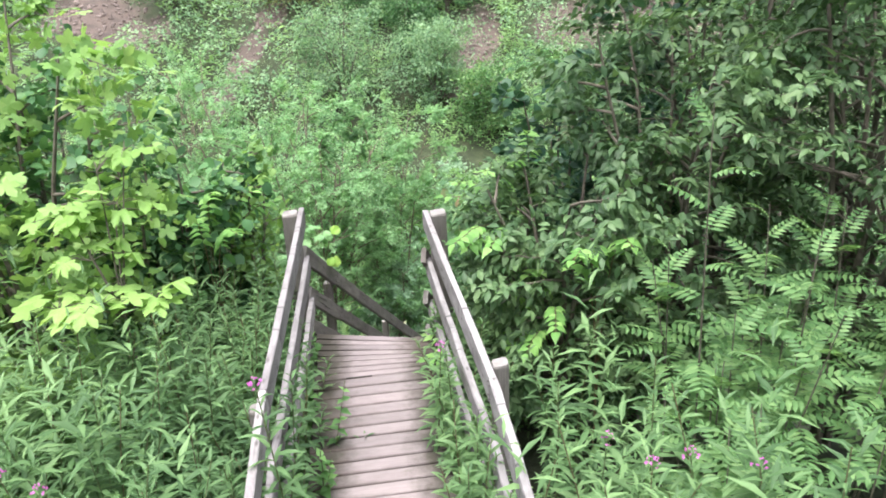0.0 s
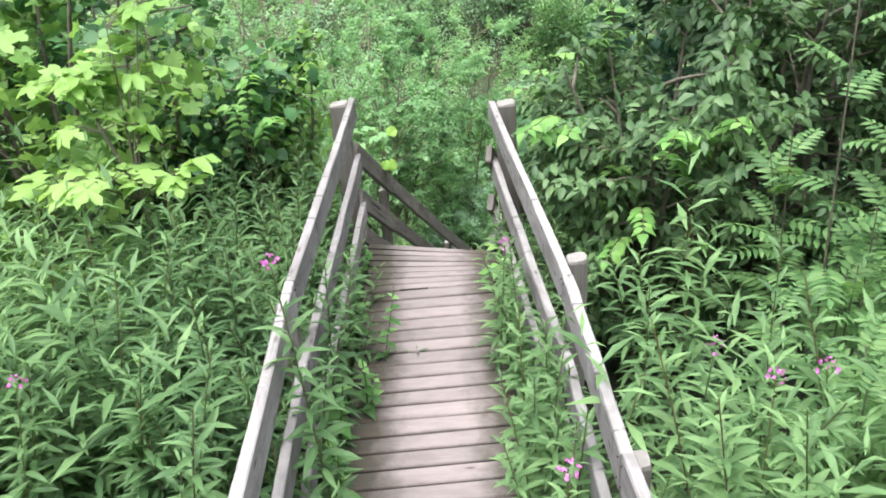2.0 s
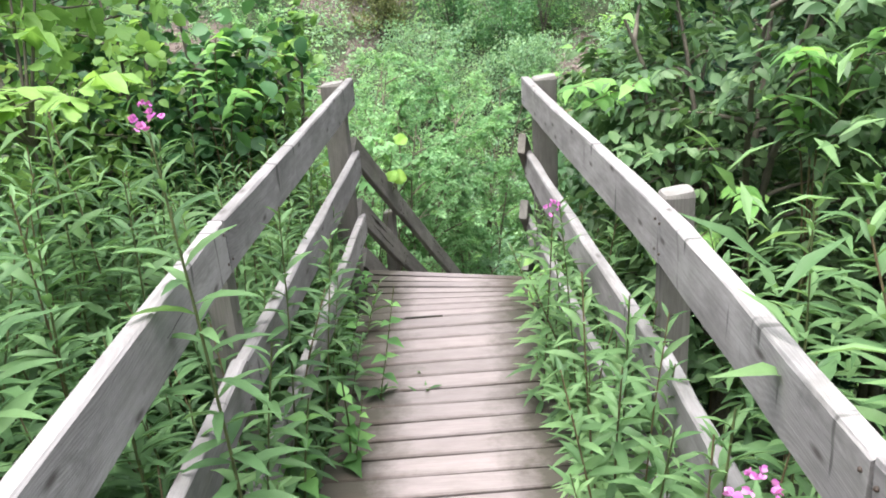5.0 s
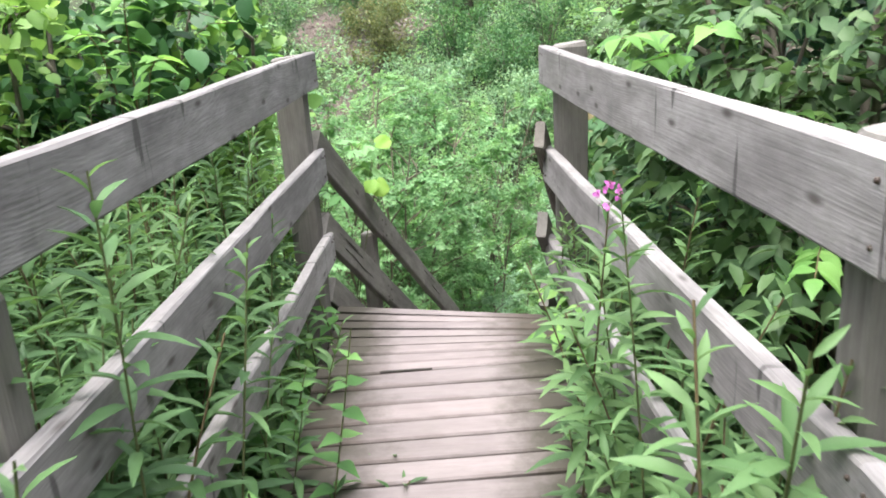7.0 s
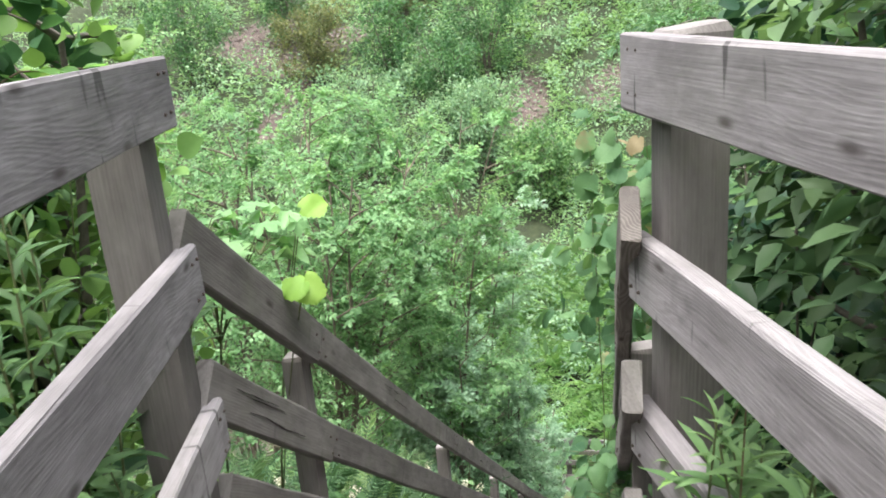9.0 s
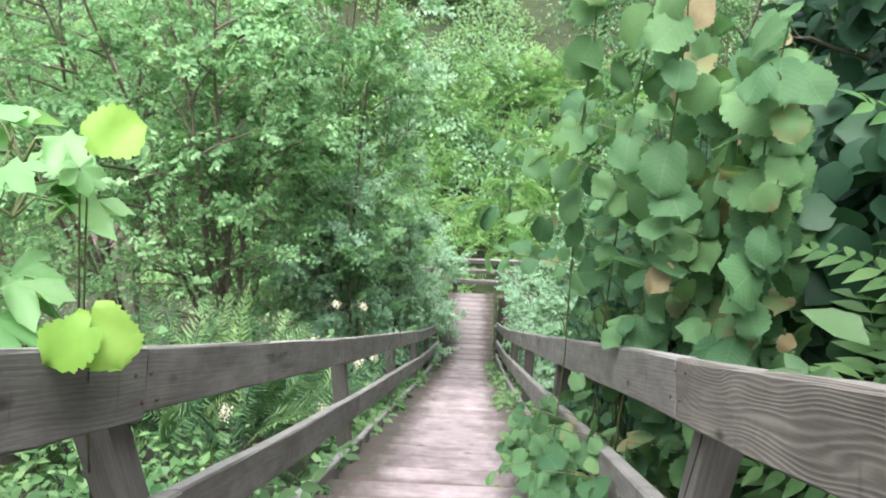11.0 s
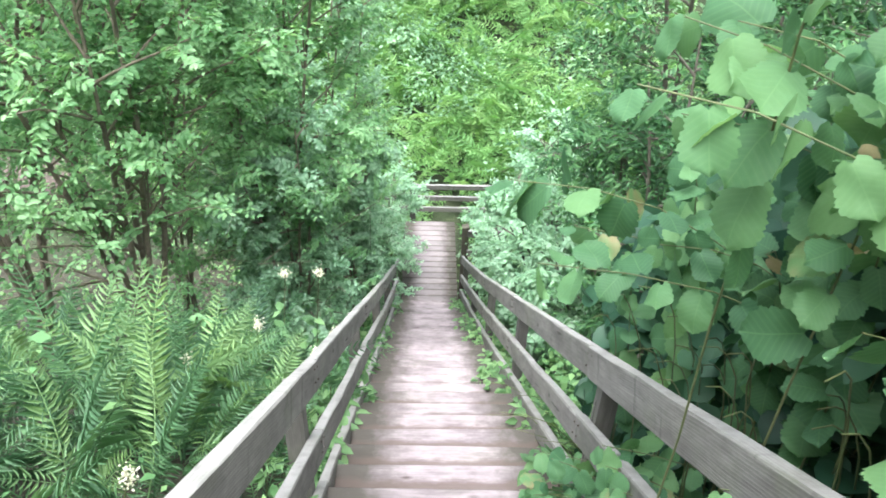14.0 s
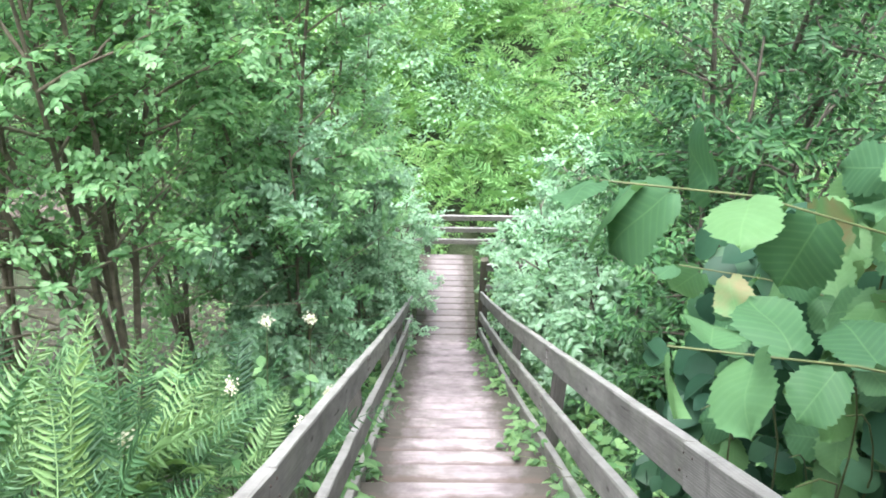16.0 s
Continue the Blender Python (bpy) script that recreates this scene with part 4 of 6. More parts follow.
    for k in range(14):
        y = -3.7 + 1.9 * (k + r.uniform(0, 1)) / 14
        plant(-0.60 + r.uniform(-0.02, 0.02), y, r.uniform(0.75, 1.12), lean=r.uniform(2, 10), lean_y=r.uniform(-9, 9))
    for k in range(52):
        x, y = -0.63 - 0.75 * r.rand() ** 1.3, r.uniform(-2.5, 0.1)
        plant(x, y, r.uniform(0.62, 1.05) + 0.1 * max(0, -y - 1.2), lean=r.uniform(-9, 9), lean_y=r.uniform(-9, 9))
    for k in range(46):
        x, y = -0.62 - 0.55 * r.rand(), -2.5 + 2.2 * (k + r.rand()) / 46
        plant(x, y, r.uniform(0.68, 0.95), lean=r.uniform(-8, 8), lean_y=r.uniform(-8, 8))
    # the field
    meshes = []
    for k in range(6):
        meshes.append(willowherb(1100 + k, 1.35 + 0.08 * k, 40, LANCE_LOW, 0.14)[1])
    packs = []
    n = 0
    while n < 700:
        side = -1 if r.rand() < 0.62 else 1
        x = side * r.uniform(0.9, 6.5 if side < 0 else 4.2)
        y = r.uniform(-6.2, 0.3 if side < 0 else -1.8)
        if (y < -4.4 and abs(x) < 1.1) or (1.35 < x < 3.2 and y > -3.0):
            continue
        if x > 1.3 and r.rand() < 0.55:
            continue
        z = float(height_at(x, y))
        top = top_at(x, y) + (max(0, -y - 4.4) * 0.55 if y < -4.4 else 0)
        v, f = meshes[r.randint(6)]
        s = max(0.5, min(1.25, (top - z) / 1.5))
        a = r.uniform(0, 6.28)
        rot = np.array([[np.cos(a), -np.sin(a), 0], [np.sin(a), np.cos(a), 0], [0, 0, 1]])
        packs.append((v @ rot.T * s + np.array([x, y, z]), f))
        n += 1
    for k in range(110):
        x, y = -0.9 - 2.2 * r.rand(), r.uniform(-3.0, -1.5)
        z = float(height_at(x, y))
        v, f = meshes[r.randint(6)]
        s = (r.uniform(1.0, 1.42) - z) / 1.55
        packs.append((v * s + np.array([x, y, z]), f))
    ob = new("willowherb_field", raw_mesh("willowherb_field", *join(*packs), FIREWEED_LEAF, True))
    tagged(ob, "dense field of green narrow-leaved willowherb", "wildflowers", kind="stuff")


LANCE_LOW = ribbon([0.015, 0.095, 0.004], 0.3, 0.25)
build_willowherb()


def build_nettles():
    """Broad-leaved nettles growing through the rails at the planks' edge."""
    kinds = []
    for k in range(5):
        r = np.random.RandomState(170 + k)
        h = 0.85 + 0.08 * k
        t = np.linspace(0, 1, 6)
        line = np.c_[0.06 * t**2, 0.05 * np.sin(3 * t), t * h]
        whorls = 11
        f = np.repeat(0.25 + 0.75 * np.arange(whorls) / whorls, 2)
        a = np.repeat(np.arange(whorls) * 1.57, 2) + np.tile([0, np.pi], whorls) + r.normal(0, 0.2, 2 * whorls)
        pos = np.c_[np.interp(f, t, line[:, 0]), np.interp(f, t, line[:, 1]), f * h]
        d = unit(np.c_[np.cos(a), np.sin(a), np.interp(f, [0.2, 0.9, 1], [-0.1, 0.25, 0.9])])
        s = 0.098 * np.interp(f, [0.2, 0.6, 1.0], [1.1, 1.0, 0.45]) * r.uniform(0.8, 1.15, 2 * whorls)
        up = unit(np.tile([0, 0, 1.0], (2 * whorls, 1)) + r.normal(0, 0.25, (2 * whorls, 3)))
        kinds.append((h, raw_mesh("stem", *tubes([(line, 0.004 * (1 - 0.7 * t) + 0.001)], 4), STEM, True), raw_mesh("leaves", *strew(POINTED_WIDE, pos, d, up, s), NETTLE_LEAF, True)))
    r = np.random.RandomState(71)
    for k in range(26):
        y = -3.3 + 3.2 * (k + r.rand()) / 26
        x, top = -0.50 + r.uniform(-0.05, 0.04), r.uniform(0.25, 0.62 if y < -1.4 else 0.42)
        h, stem, leaf = kinds[r.randint(5)]
        z = float(height_at(x, y))
        s = (top - z) / h
        ob = thing("nettle", "leafy green nettle beside the boardwalk planks", "wild plant", "nettles beside the boardwalk", m=Matrix.Translation((x, y, z - 0.02)) @ pose(0, 0, 0, r.uniform(-8, 8), r.uniform(0, 12), r.uniform(0, 360)) @ Matrix.Diagonal((s, s, s, 1)))
        part("stem", stem, ob)
        part("leaves", leaf, ob)


POINTED_WIDE = ribbon([0.06, 0.30, 0.31, 0.2, 0.09, 0.004], 0.3, 0.14)
NETTLE_LEAF = leafy("nettle_leaf", (0.06, 0.16, 0.045), (0.115, 0.27, 0.078), (0.21, 0.4, 0.125), glow=0.4, spec=0.25)
build_nettles()


# ---- pinnate leaves: rowan saplings and ferns ----
def pinnate(pairs, leaflet, blade, arch, taper, knots=(0, 0.12, 0.4, 1.0), loose=0.0, sides=4):
    """A compound leaf of unit length along Y, arching down: rachis and leaflets in one mesh."""
    r = np.random.RandomState(int(1000 * arch))
    t = np.linspace(0, 1, 8)
    line = np.c_[t * 0, t, -arch * t**2.2 + 0.25 * arch * t]
    f = np.repeat(np.linspace(0.16, 0.97, pairs), 2)
    s = np.tile([-1.0, 1.0], pairs)
    pos = np.c_[f * 0, f, np.interp(f, t, line[:, 2])]
    d = unit(np.c_[s, np.full(2 * pairs, 0.42), -0.12 + 0 * f])
    size = leaflet * np.interp(f, knots, taper)
    d = unit(d + loose * r.normal(0, 1, d.shape))
    size = size * (1 + 1.5 * loose * r.normal(0, 1, len(size)))
    up = np.tile([0, 0.1, 1.0], (2 * pairs, 1)) + 2 * loose * r.normal(0, 1, (2 * pairs, 3))
    bits = [strew(blade, pos, d, up, size)]
    bits.append(strew(blade, line[-1:], np.array([[0, 1.0, -arch]]), np.array([[0, 0, 1.0]]), np.array([leaflet * taper[-1]])))
    return join(*bits), tubes([(line, 0.0045 * (1 - 0.8 * t) + 0.001)], sides)



SLIM = ribbon([0.02, 0.15, 0.17, 0.1, 0.004], 0.2, 0.15)


PINNA = folded(0.085, 0.055, 0.3, 0.04)


def frond_mesh(name, mat, *args):
    leaf, stalk = pinnate(*args)
    return raw_mesh(name, *join(leaf, stalk), mat, True)


ROWAN = [frond_mesh("leaf", ROWAN_LEAF, 7, 0.36, SLIM, 0.2 + 0.15 * k, (0.75, 0.9, 1.0, 0.7)) for k in range(3)]
def fern_mesh(arch, pairs, blade, mat=None):
    leaf, (tv, tf) = pinnate(pairs, 0.135, blade, arch, (0.1, 0.3, 0.8, 1.0, 0.72, 0.12), (0, 0.16, 0.42, 0.64, 0.84, 1.0), 0.1)
    return raw_mesh("frond", *join(leaf, (tv, tf)), mat or FERN_LEAF, True)


FERN = [fern_mesh(0.16 + 0.16 * k, 27, PINNA) for k in range(5)]
FERN_FAR = [fern_mesh(0.4 + 0.2 * k, 20, NARROW_LOW, FRESH_FERN) for k in range(5)]


def rowan_sapling(at, height, leaves, size, seed, label="young rowan sapling with pale green feathery leaves"):
    r = np.random.RandomState(seed)
    ob = thing("rowan_sapling", label, "sapling", "rowan saplings", m=Matrix.Translation(at))
    t = np.linspace(0, 1, 6)
    b = r.normal(0, 0.08, 2)
    line = np.c_[b[0] * t * height, b[1] * t * height, t * height - 0.1 * (1 - t)]
    part("stem", raw_mesh("stem", *tubes([(line, 0.009 * (1 - 0.7 * t))]), BARK, True), ob)
    for k in range(leaves):
        f = 0.42 + 0.58 * (k + r.uniform(0, 0.5)) / leaves
        a = k * 137.5 + r.uniform(-25, 25)
        p = (b[0] * f * height, b[1] * f * height, f * height)
        tilt = np.interp(f, [0.4, 0.8, 1.0], [5, 28, 62]) + r.uniform(-12, 12)
        s = size * np.interp(f, [0.4, 0.8, 1.0], [1.1, 1.0, 0.6]) * r.uniform(0.85, 1.15)
        part("leaf", ROWAN[r.randint(3)], ob, m=pose(*p, 0, 0, a) @ pose(0, 0, 0, tilt, 0, 0) @ Matrix.Diagonal((s, s, s, 1)))


r1 = np.random.RandomState(9)
ROWANS = [(1.79, -1.84, 1.5, 12, 0.26), (1.83, -2.2, 2.3, 9, 0.24), (2.31, -2.15, 1.65, 12, 0.28)]
for k in range(15):
    x = 1.9 + 1.3 * r1.rand()
    ROWANS.append((x, -2.5 + 0.9 * r1.rand(), r1.uniform(1.1, 1.6) + 0.25 * (x - 1.9), 12, r1.uniform(0.22, 0.28)))
for k in range(15):
    x, y = 1.35 + 1.9 * r1.rand(), -3.1 + 1.5 * r1.rand()
    ROWANS.append((x, y, 0.55 + 0.32 * (x - 1.35) + 0.25 * r1.rand() + 0.15 * (y + 3.0), 11, r1.uniform(0.2, 0.28)))
for k, (x, y, top, n, s) in enumerate(ROWANS):
    g = on_ground(x, y)
    rowan_sapling(g, top - g.z, n, s, 60 + k)
for k, (u, v, top, n, s) in enumerate(((0.75, 0.82, 0.86, 17, 0.25), (1.1, 0.9, 0.6, 11, 0.26), (0.82, 0.62, 0.42, 9, 0.22))):
    g = st_ground(u, v)
    rowan_sapling(g, top - g.z, n, s, 80 + k)


def fern(at, size, fronds, seed, group="ferns beside the staircase", tilt=(42, 84)):
    r = np.random.RandomState(seed)
    ob = thing("fern", "green shuttlecock fern with arching feathery fronds", "fern", group, m=Matrix.Translation(at))
    blades = FERN_FAR if "across" in group else FERN
    for k in range(fronds):
        a = k * 360 / fronds + r.uniform(-18, 18)
        s = size * r.uniform(0.72, 1.08)
        part("frond", blades[r.randint(5)], ob, m=pose(0, 0, 0, 0, 0, a) @ pose(0, 0.03, 0, r.uniform(*tilt), r.uniform(-35, 35), r.uniform(-10, 10)) @ Matrix.Diagonal((s, s, s, 1)))


r0 = np.random.RandomState(31)
# tall plumes on the bank left of the stair
for k, (u, v, z) in enumerate(((-1.15, 2.85, -1.3), (-1.35, 3.15, -1.5), (-1.0, 3.45, -1.95), (-1.6, 2.75, -1.25), (-1.8, 3.2, -1.6), (-1.4, 3.6, -1.9), (-2.15, 2.9, -1.4), (-2.1, 3.6, -1.8), (-2.6, 3.3, -1.55), (-1.05, 3.95, -2.4), (-1.7, 4.1, -2.3), (-1.35, 2.35, -1.2), (-1.1, 2.4, -1.35), (-1.8, 2.2, -1.1), (-2.9, 4.0, -1.95), (-1.0, 4.5, -3.0), (-1.4, 4.6, -2.8), (-1.5, 3.35, -1.7), (-1.95, 2.55, -1.3), (-2.4, 2.6, -1.25), (-1.25, 3.3, -1.7), (-2.45, 3.9, -1.9))):
    g = st_ground(u, v, 0.02)
    fern(g, min(0.76, (z - g.z) / 0.92), 9, 400 + k, tilt=(56, 86))
for k in range(14):
    fern(st_ground(-0.95 - 2.0 * r0.rand(), 2.1 + 2.3 * r0.rand(), 0.02), r0.uniform(0.42, 0.66), 8, 700 + k, tilt=(50, 84))
spots = [(-0.85, 1.6, 0.7), (0.78, 3.3, 0.75), (0.72, 4.2, 0.6), (0.9, 4.9, 0.7), (0.75, 2.7, 0.5), (-0.9, 5.0, 0.7), (-0.8, 2.7, 0.75), (0.66, 3.0, 0.5), (0.62, 3.8, 0.5), (0.66, 5.4, 0.55)]
for k in range(4):
    spots.append((-0.85 - 1.9 * r0.rand(), 2.0 + 2.9 * r0.rand(), r0.uniform(0.6, 0.95)))
for k in range(7):
    spots.append((0.56 + 0.08 * r0.rand(), 2.8 + 0.6 * k, r0.uniform(0.35, 0.5)))
for k, (u, v, s) in enumerate(spots):
    fern(st_ground(u, v, 0.02), s * 0.86, 9, 440 + k)
for k in range(150):
    u, v = r0.normal(0.5, 2.8), 12.8 + 7.0 * r0.rand() ** 1.2
    fern(st_ground(u, v, 0.25), r0.uniform(1.1, 1.7), 8, 490 + k, "ferns across the ravine")


# ---- meadowsweet: cream flower heads among the ferns ----
def meadowsweet(at, height, seed):
    r = np.random.RandomState(seed)
    ob = thing("meadowsweet", "slender stem topped by a fluffy cream flower head", "wildflower", "meadowsweet among the ferns", m=Matrix.Translation(at))
    t = np.linspace(0, 1, 5)
    line = np.c_[0.08 * t**2, 0.05 * t**2, t * height]
    part("stem", raw_mesh("stem", *tubes([(line, 0.004 * (1 - 0.5 * t))], 4), STEM, True), ob)
    n = 110
    p = line[-1] + r.normal(0, 1, (n, 3)) * np.array([0.015, 0.015, 0.017])
    part("flower_head", raw_mesh("flower_head", *strew(ROUND, p, unit(r.normal(0, 1, (n, 3))), unit(r.normal(0, 0.5, (n, 3)) + np.array([0, 0, 1.0])), r.uniform(0.006, 0.011, n)), WHITE_PETAL, True), ob, "fluffy cream flowers")["kind"] = "stuff"
    m = 16
    f = r.uniform(0.2, 0.8, m)
    a = r.uniform(0, 6.28, m)
    pos = np.c_[f * 0.03, f * 0.02, f * height]
    part("leaves", raw_mesh("leaves", *strew(OVATE, pos, unit(np.c_[np.cos(a), np.sin(a), 0.2 + 0 * a]), np.tile([0, 0, 1.0], (m, 1)), r.uniform(0.05, 0.1, m)), FIREWEED_LEAF, True), ob)


for k, (u, v, z) in enumerate(((-0.95, 4.09, -2.28), (-0.80, 4.32, -2.46), (-1.25, 3.2, -2.05), (-0.72, 3.55, -2.35), (-1.6, 2.3, -1.55), (-1.1, 2.2, -1.7), (-0.78, 2.75, -2.0), (-1.05, 3.75, -2.35), (-0.7, 4.1, -2.75), (-1.7, 1.8, -1.2))):
    g = st_ground(u, v)
    meadowsweet(g, max(0.4, z - g.z), 450 + k)


# ---- maple saplings, leaf by leaf ----
MAPLES = [raw_mesh("leaf", MAPLE[0] * np.array([1, 1, 1 + 1.2 * k]), MAPLE[1], MAPLE_LEAF, True) for k in range(3)]

PALES = [raw_mesh("leaf", MAPLE[0] * np.array([1, 1, 1 + 1.2 * k]), MAPLE[1], PALE_LEAF, True) for k in range(3)]
YELLOWS = [raw_mesh("leaf", *round_blade(20 + k), SHOOT_LEAF, True) for k in range(3)]


def maple_sapling(at, tiers, seed, size, label, spread=0.35, blades=None, bark=None, girth=0.0065):
    """A thin stem with flat tiers of broad lobed leaves: tiers of (dx, dy, z above the root, leaves)."""
    r = np.random.RandomState(seed)
    ob = thing("maple_sapling", label, "sapling", "maple saplings", m=Matrix.Translation(at))
    t = np.linspace(0, 1, 6)
    mx, my = 0.6 * sum(q[0] for q in tiers) / len(tiers), 0.6 * sum(q[1] for q in tiers) / len(tiers)
    fork = 0.9 * min(q[2] for q in tiers)
    lines = [(np.c_[mx * t**1.6, my * t**1.6, fork * t - 0.08 * (1 - t)], girth * 1.4 * (1 - 0.3 * t) + 0.001)]
    for dx, dy, z, n in tiers:
        lines.append((np.c_[mx + (dx - mx) * t, my + (dy - my) * t, fork + (z - fork) * t**0.9], girth * (1 - 0.75 * t) + 0.001))
        for k in range(n):
            a = r.uniform(0, 360)
            q = spread * math.sqrt(r.uniform(0.02, 1))
            px, py, pz = dx + q * math.cos(radians(a)), dy + q * math.sin(radians(a)), z + spread * r.uniform(-0.32, 0.25) - 0.15 * q
            lines.append((np.array([(dx, dy, z - 0.05), ((dx + px) / 2, (dy + py) / 2, (z + pz) / 2), (px, py, pz)]), np.array([0.003, 0.002, 0.0012])))
            s = size * r.uniform(0.7, 1.2)
            part("leaf", (blades or MAPLES)[r.randint(3)], ob, m=pose(px, py, pz, 0, 0, a - 90 + r.uniform(-40, 40)) @ pose(0, 0, 0, r.uniform(-12, 16), r.uniform(-14, 14), 0) @ Matrix.Diagonal((s, s, s, 1)))
    part("stem", raw_mesh("stem", *tubes(lines), bark or BARK, True), ob)


g = on_ground(-1.3, -1.75)
maple_sapling(g, [(-0.12, -0.15, 1.42 - g.z, 11), (-0.34, -0.1, 1.40 - g.z, 9), (0.14, -0.05, 1.38 - g.z, 7), (-0.18, 0.05, 1.6 - g.z, 8), (-0.3, 0.2, 1.78 - g.z, 7), (-0.05, 0.25, 1.84 - g.z, 7), (-0.14, 0.35, 2.0 - g.z, 5), (0.02, 0.4, 2.1 - g.z, 3)], 500, 0.19, "slender maple sapling with flat tiers of yellow-green leaves", 0.2)
g = st_ground(-1.0, 0.75)
for_tiers = [(-0.56, 0.75, 0.52), (-0.48, 0.78, 0.50), (-0.62, 0.72, 0.42), (-0.53, 0.68, 0.36), (-0.45, 0.80, 0.58), (-0.66, 0.85, 0.55), (-0.72, 0.8, 0.3)]
maple_sapling(g, [(x - g.x, y - g.y, z - g.z, 5) for x, y, z in for_tiers], 501, 0.15, "maple sapling with pale leaves leaning towards the stair rail", 0.1, PALES, STEM, 0.0028)
g = st_ground(-0.78, 0.72)


def yellow_shoot(root, leaves):
    """A thin green shoot; leaves: (stalk end, way of the blade, its face, size)."""
    ob = thing("shoot", "thin shoot with bright yellow-green round leaves over the rail", "sapling", m=Matrix.Translation(root))
    lines = []
    t = np.linspace(0, 1, 7)
    for k, (p, d, up, s) in enumerate(leaves):
        e = np.array(p) - np.array(root)
        lines.append((np.c_[e[0] * t**1.8, e[1] * t**1.8, e[2] * t**0.9 - 0.05 * (1 - t)], 0.0026 * (1 - 0.6 * t) + 0.0006))
        m = Matrix(frames(unit(np.array([d])), unit(np.array([up])))[0].tolist()).to_4x4() @ Matrix.Diagonal((s, s, s, 1))
        m.translation = Vector(e)
        part("leaf", (PALES if k == 1 else YELLOWS)[k % 3], ob, m=m)
    part("stem", raw_mesh("stem", *tubes(lines), STEM, True), ob)


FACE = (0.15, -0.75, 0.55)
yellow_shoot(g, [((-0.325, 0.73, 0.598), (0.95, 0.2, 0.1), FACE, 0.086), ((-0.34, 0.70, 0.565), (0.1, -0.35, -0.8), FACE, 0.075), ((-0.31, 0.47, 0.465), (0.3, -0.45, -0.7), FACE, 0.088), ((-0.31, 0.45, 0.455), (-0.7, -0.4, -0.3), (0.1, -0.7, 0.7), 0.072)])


# ---- dogwood: pale pointed leaves on thin level branches ----
def dogwood(root, tips, seed, label, size=0.085):
    """Thin branches from the root to each tip, with opposite leaves along their last stretch."""
    r = np.random.RandomState(seed)
    g = on_ground(*root)
    ob = thing("dogwood", label, "shrub", "dogwoods beside the boardwalk", m=Matrix.Translation(g))
    t = np.linspace(0, 1, 10)
    for tip in tips:
        e = Vector(tip) - g
        p = np.c_[e.x * t**2.2, e.y * t**2.2, e.z * np.sin(t * np.pi * 0.5) ** 0.8 - 0.06 * t**6]
        part("branch", raw_mesh("branch", *tubes([(p, 0.0055 * (1 - 0.8 * t) + 0.001)]), RED_STEM, True), ob)
        s = np.r_[0, np.cumsum(np.linalg.norm(np.diff(p, axis=0), axis=1))]
        way = unit(p[-1] - p[-4])
        side = unit(np.cross(way, [0, 0, 1.0]))
        for k in range(8):
            q = s[-1] - 0.055 * k
            o = np.array([np.interp(q, s, p[:, c]) for c in range(3)])
            for sg in (-1, 1):
                if k == 0 and sg < 0:
                    continue
                d = unit(way * (1.4 if k == 0 else 0.55) + side * sg * (0 if k == 0 else 1) + np.array([0, 0, -0.25]) + r.normal(0, 0.15, 3))
                up = unit(np.array([0, 0, 1.0]) + r.normal(0, 0.22, 3))
                z = size * r.uniform(0.75, 1.2)
                m = Matrix(frames(d[None], up[None])[0].tolist()).to_4x4() @ Matrix.Diagonal((z, z, z, 1))
                m.translation = Vector(o)
                part("leaf", DOGWOODS[r.randint(3)], ob, m=m)


DOGWOOD_LEAF = leafy("dogwood_leaf", (0.09, 0.23, 0.06), (0.16, 0.36, 0.09), (0.26, 0.48, 0.14), glow=0.45, by_object=True, spec=0.25)
DOGWOODS = [raw_mesh("leaf", *ribbon([0.03, 0.24, 0.31, 0.25, 0.11, 0.004], 0.2 + 0.2 * k, 0.12), DOGWOOD_LEAF, True) for k in range(3)]
D = "shrub with pale green pointed leaves along thin branches"
dogwood((1.5, -1.2), [(1.15, -1.75, 1.40), (1.32, -1.6, 1.36), (1.5, -1.75, 1.45), (1.2, -1.45, 1.2)], 510, D)
dogwood((1.3, -0.75), [(0.9, -1.15, 0.5), (0.85, -0.85, 0.72), (0.95, -1.45, 0.62), (1.05, -1.0, 0.95), (0.8, -0.55, 0.35), (1.1, -1.6, 0.85)], 511, D)
dogwood((1.3, 0.1), [(0.56, -0.95, 1.2), (0.66, -0.85, 1.12), (0.78, -1.1, 1.22), (0.72, 0.05, 1.25), (0.85, -0.2, 1.42), (1.05, -0.45, 1.55), (0.62, 0.2, 1.1), (1.2, -0.2, 1.7)], 512, D)
dogwood((0.62, -0.75), [(0.36, -0.72, 0.18), (0.38, -0.55, 0.28), (0.40, -0.9, 0.33), (0.45, -0.4, 0.36)], 513, D, 0.075)
dogwood((-1.2, -0.1), [(-0.9, -0.5, 1.2), (-1.05, -0.35, 1.45), (-0.8, 0.1, 1.3), (-1.2, -0.5, 1.3), (-0.72, 0.25, 1.15)], 514, D)


# ---- hazel beside the stair: large leaves one by one ----
YOUNGS = [raw_mesh("leaf", *round_blade(60 + k), YOUNG_LEAF, True) for k in range(3)]
HAZELS = [raw_mesh("leaf", *round_blade(k), HAZEL_LEAF, True) for k in range(6)]


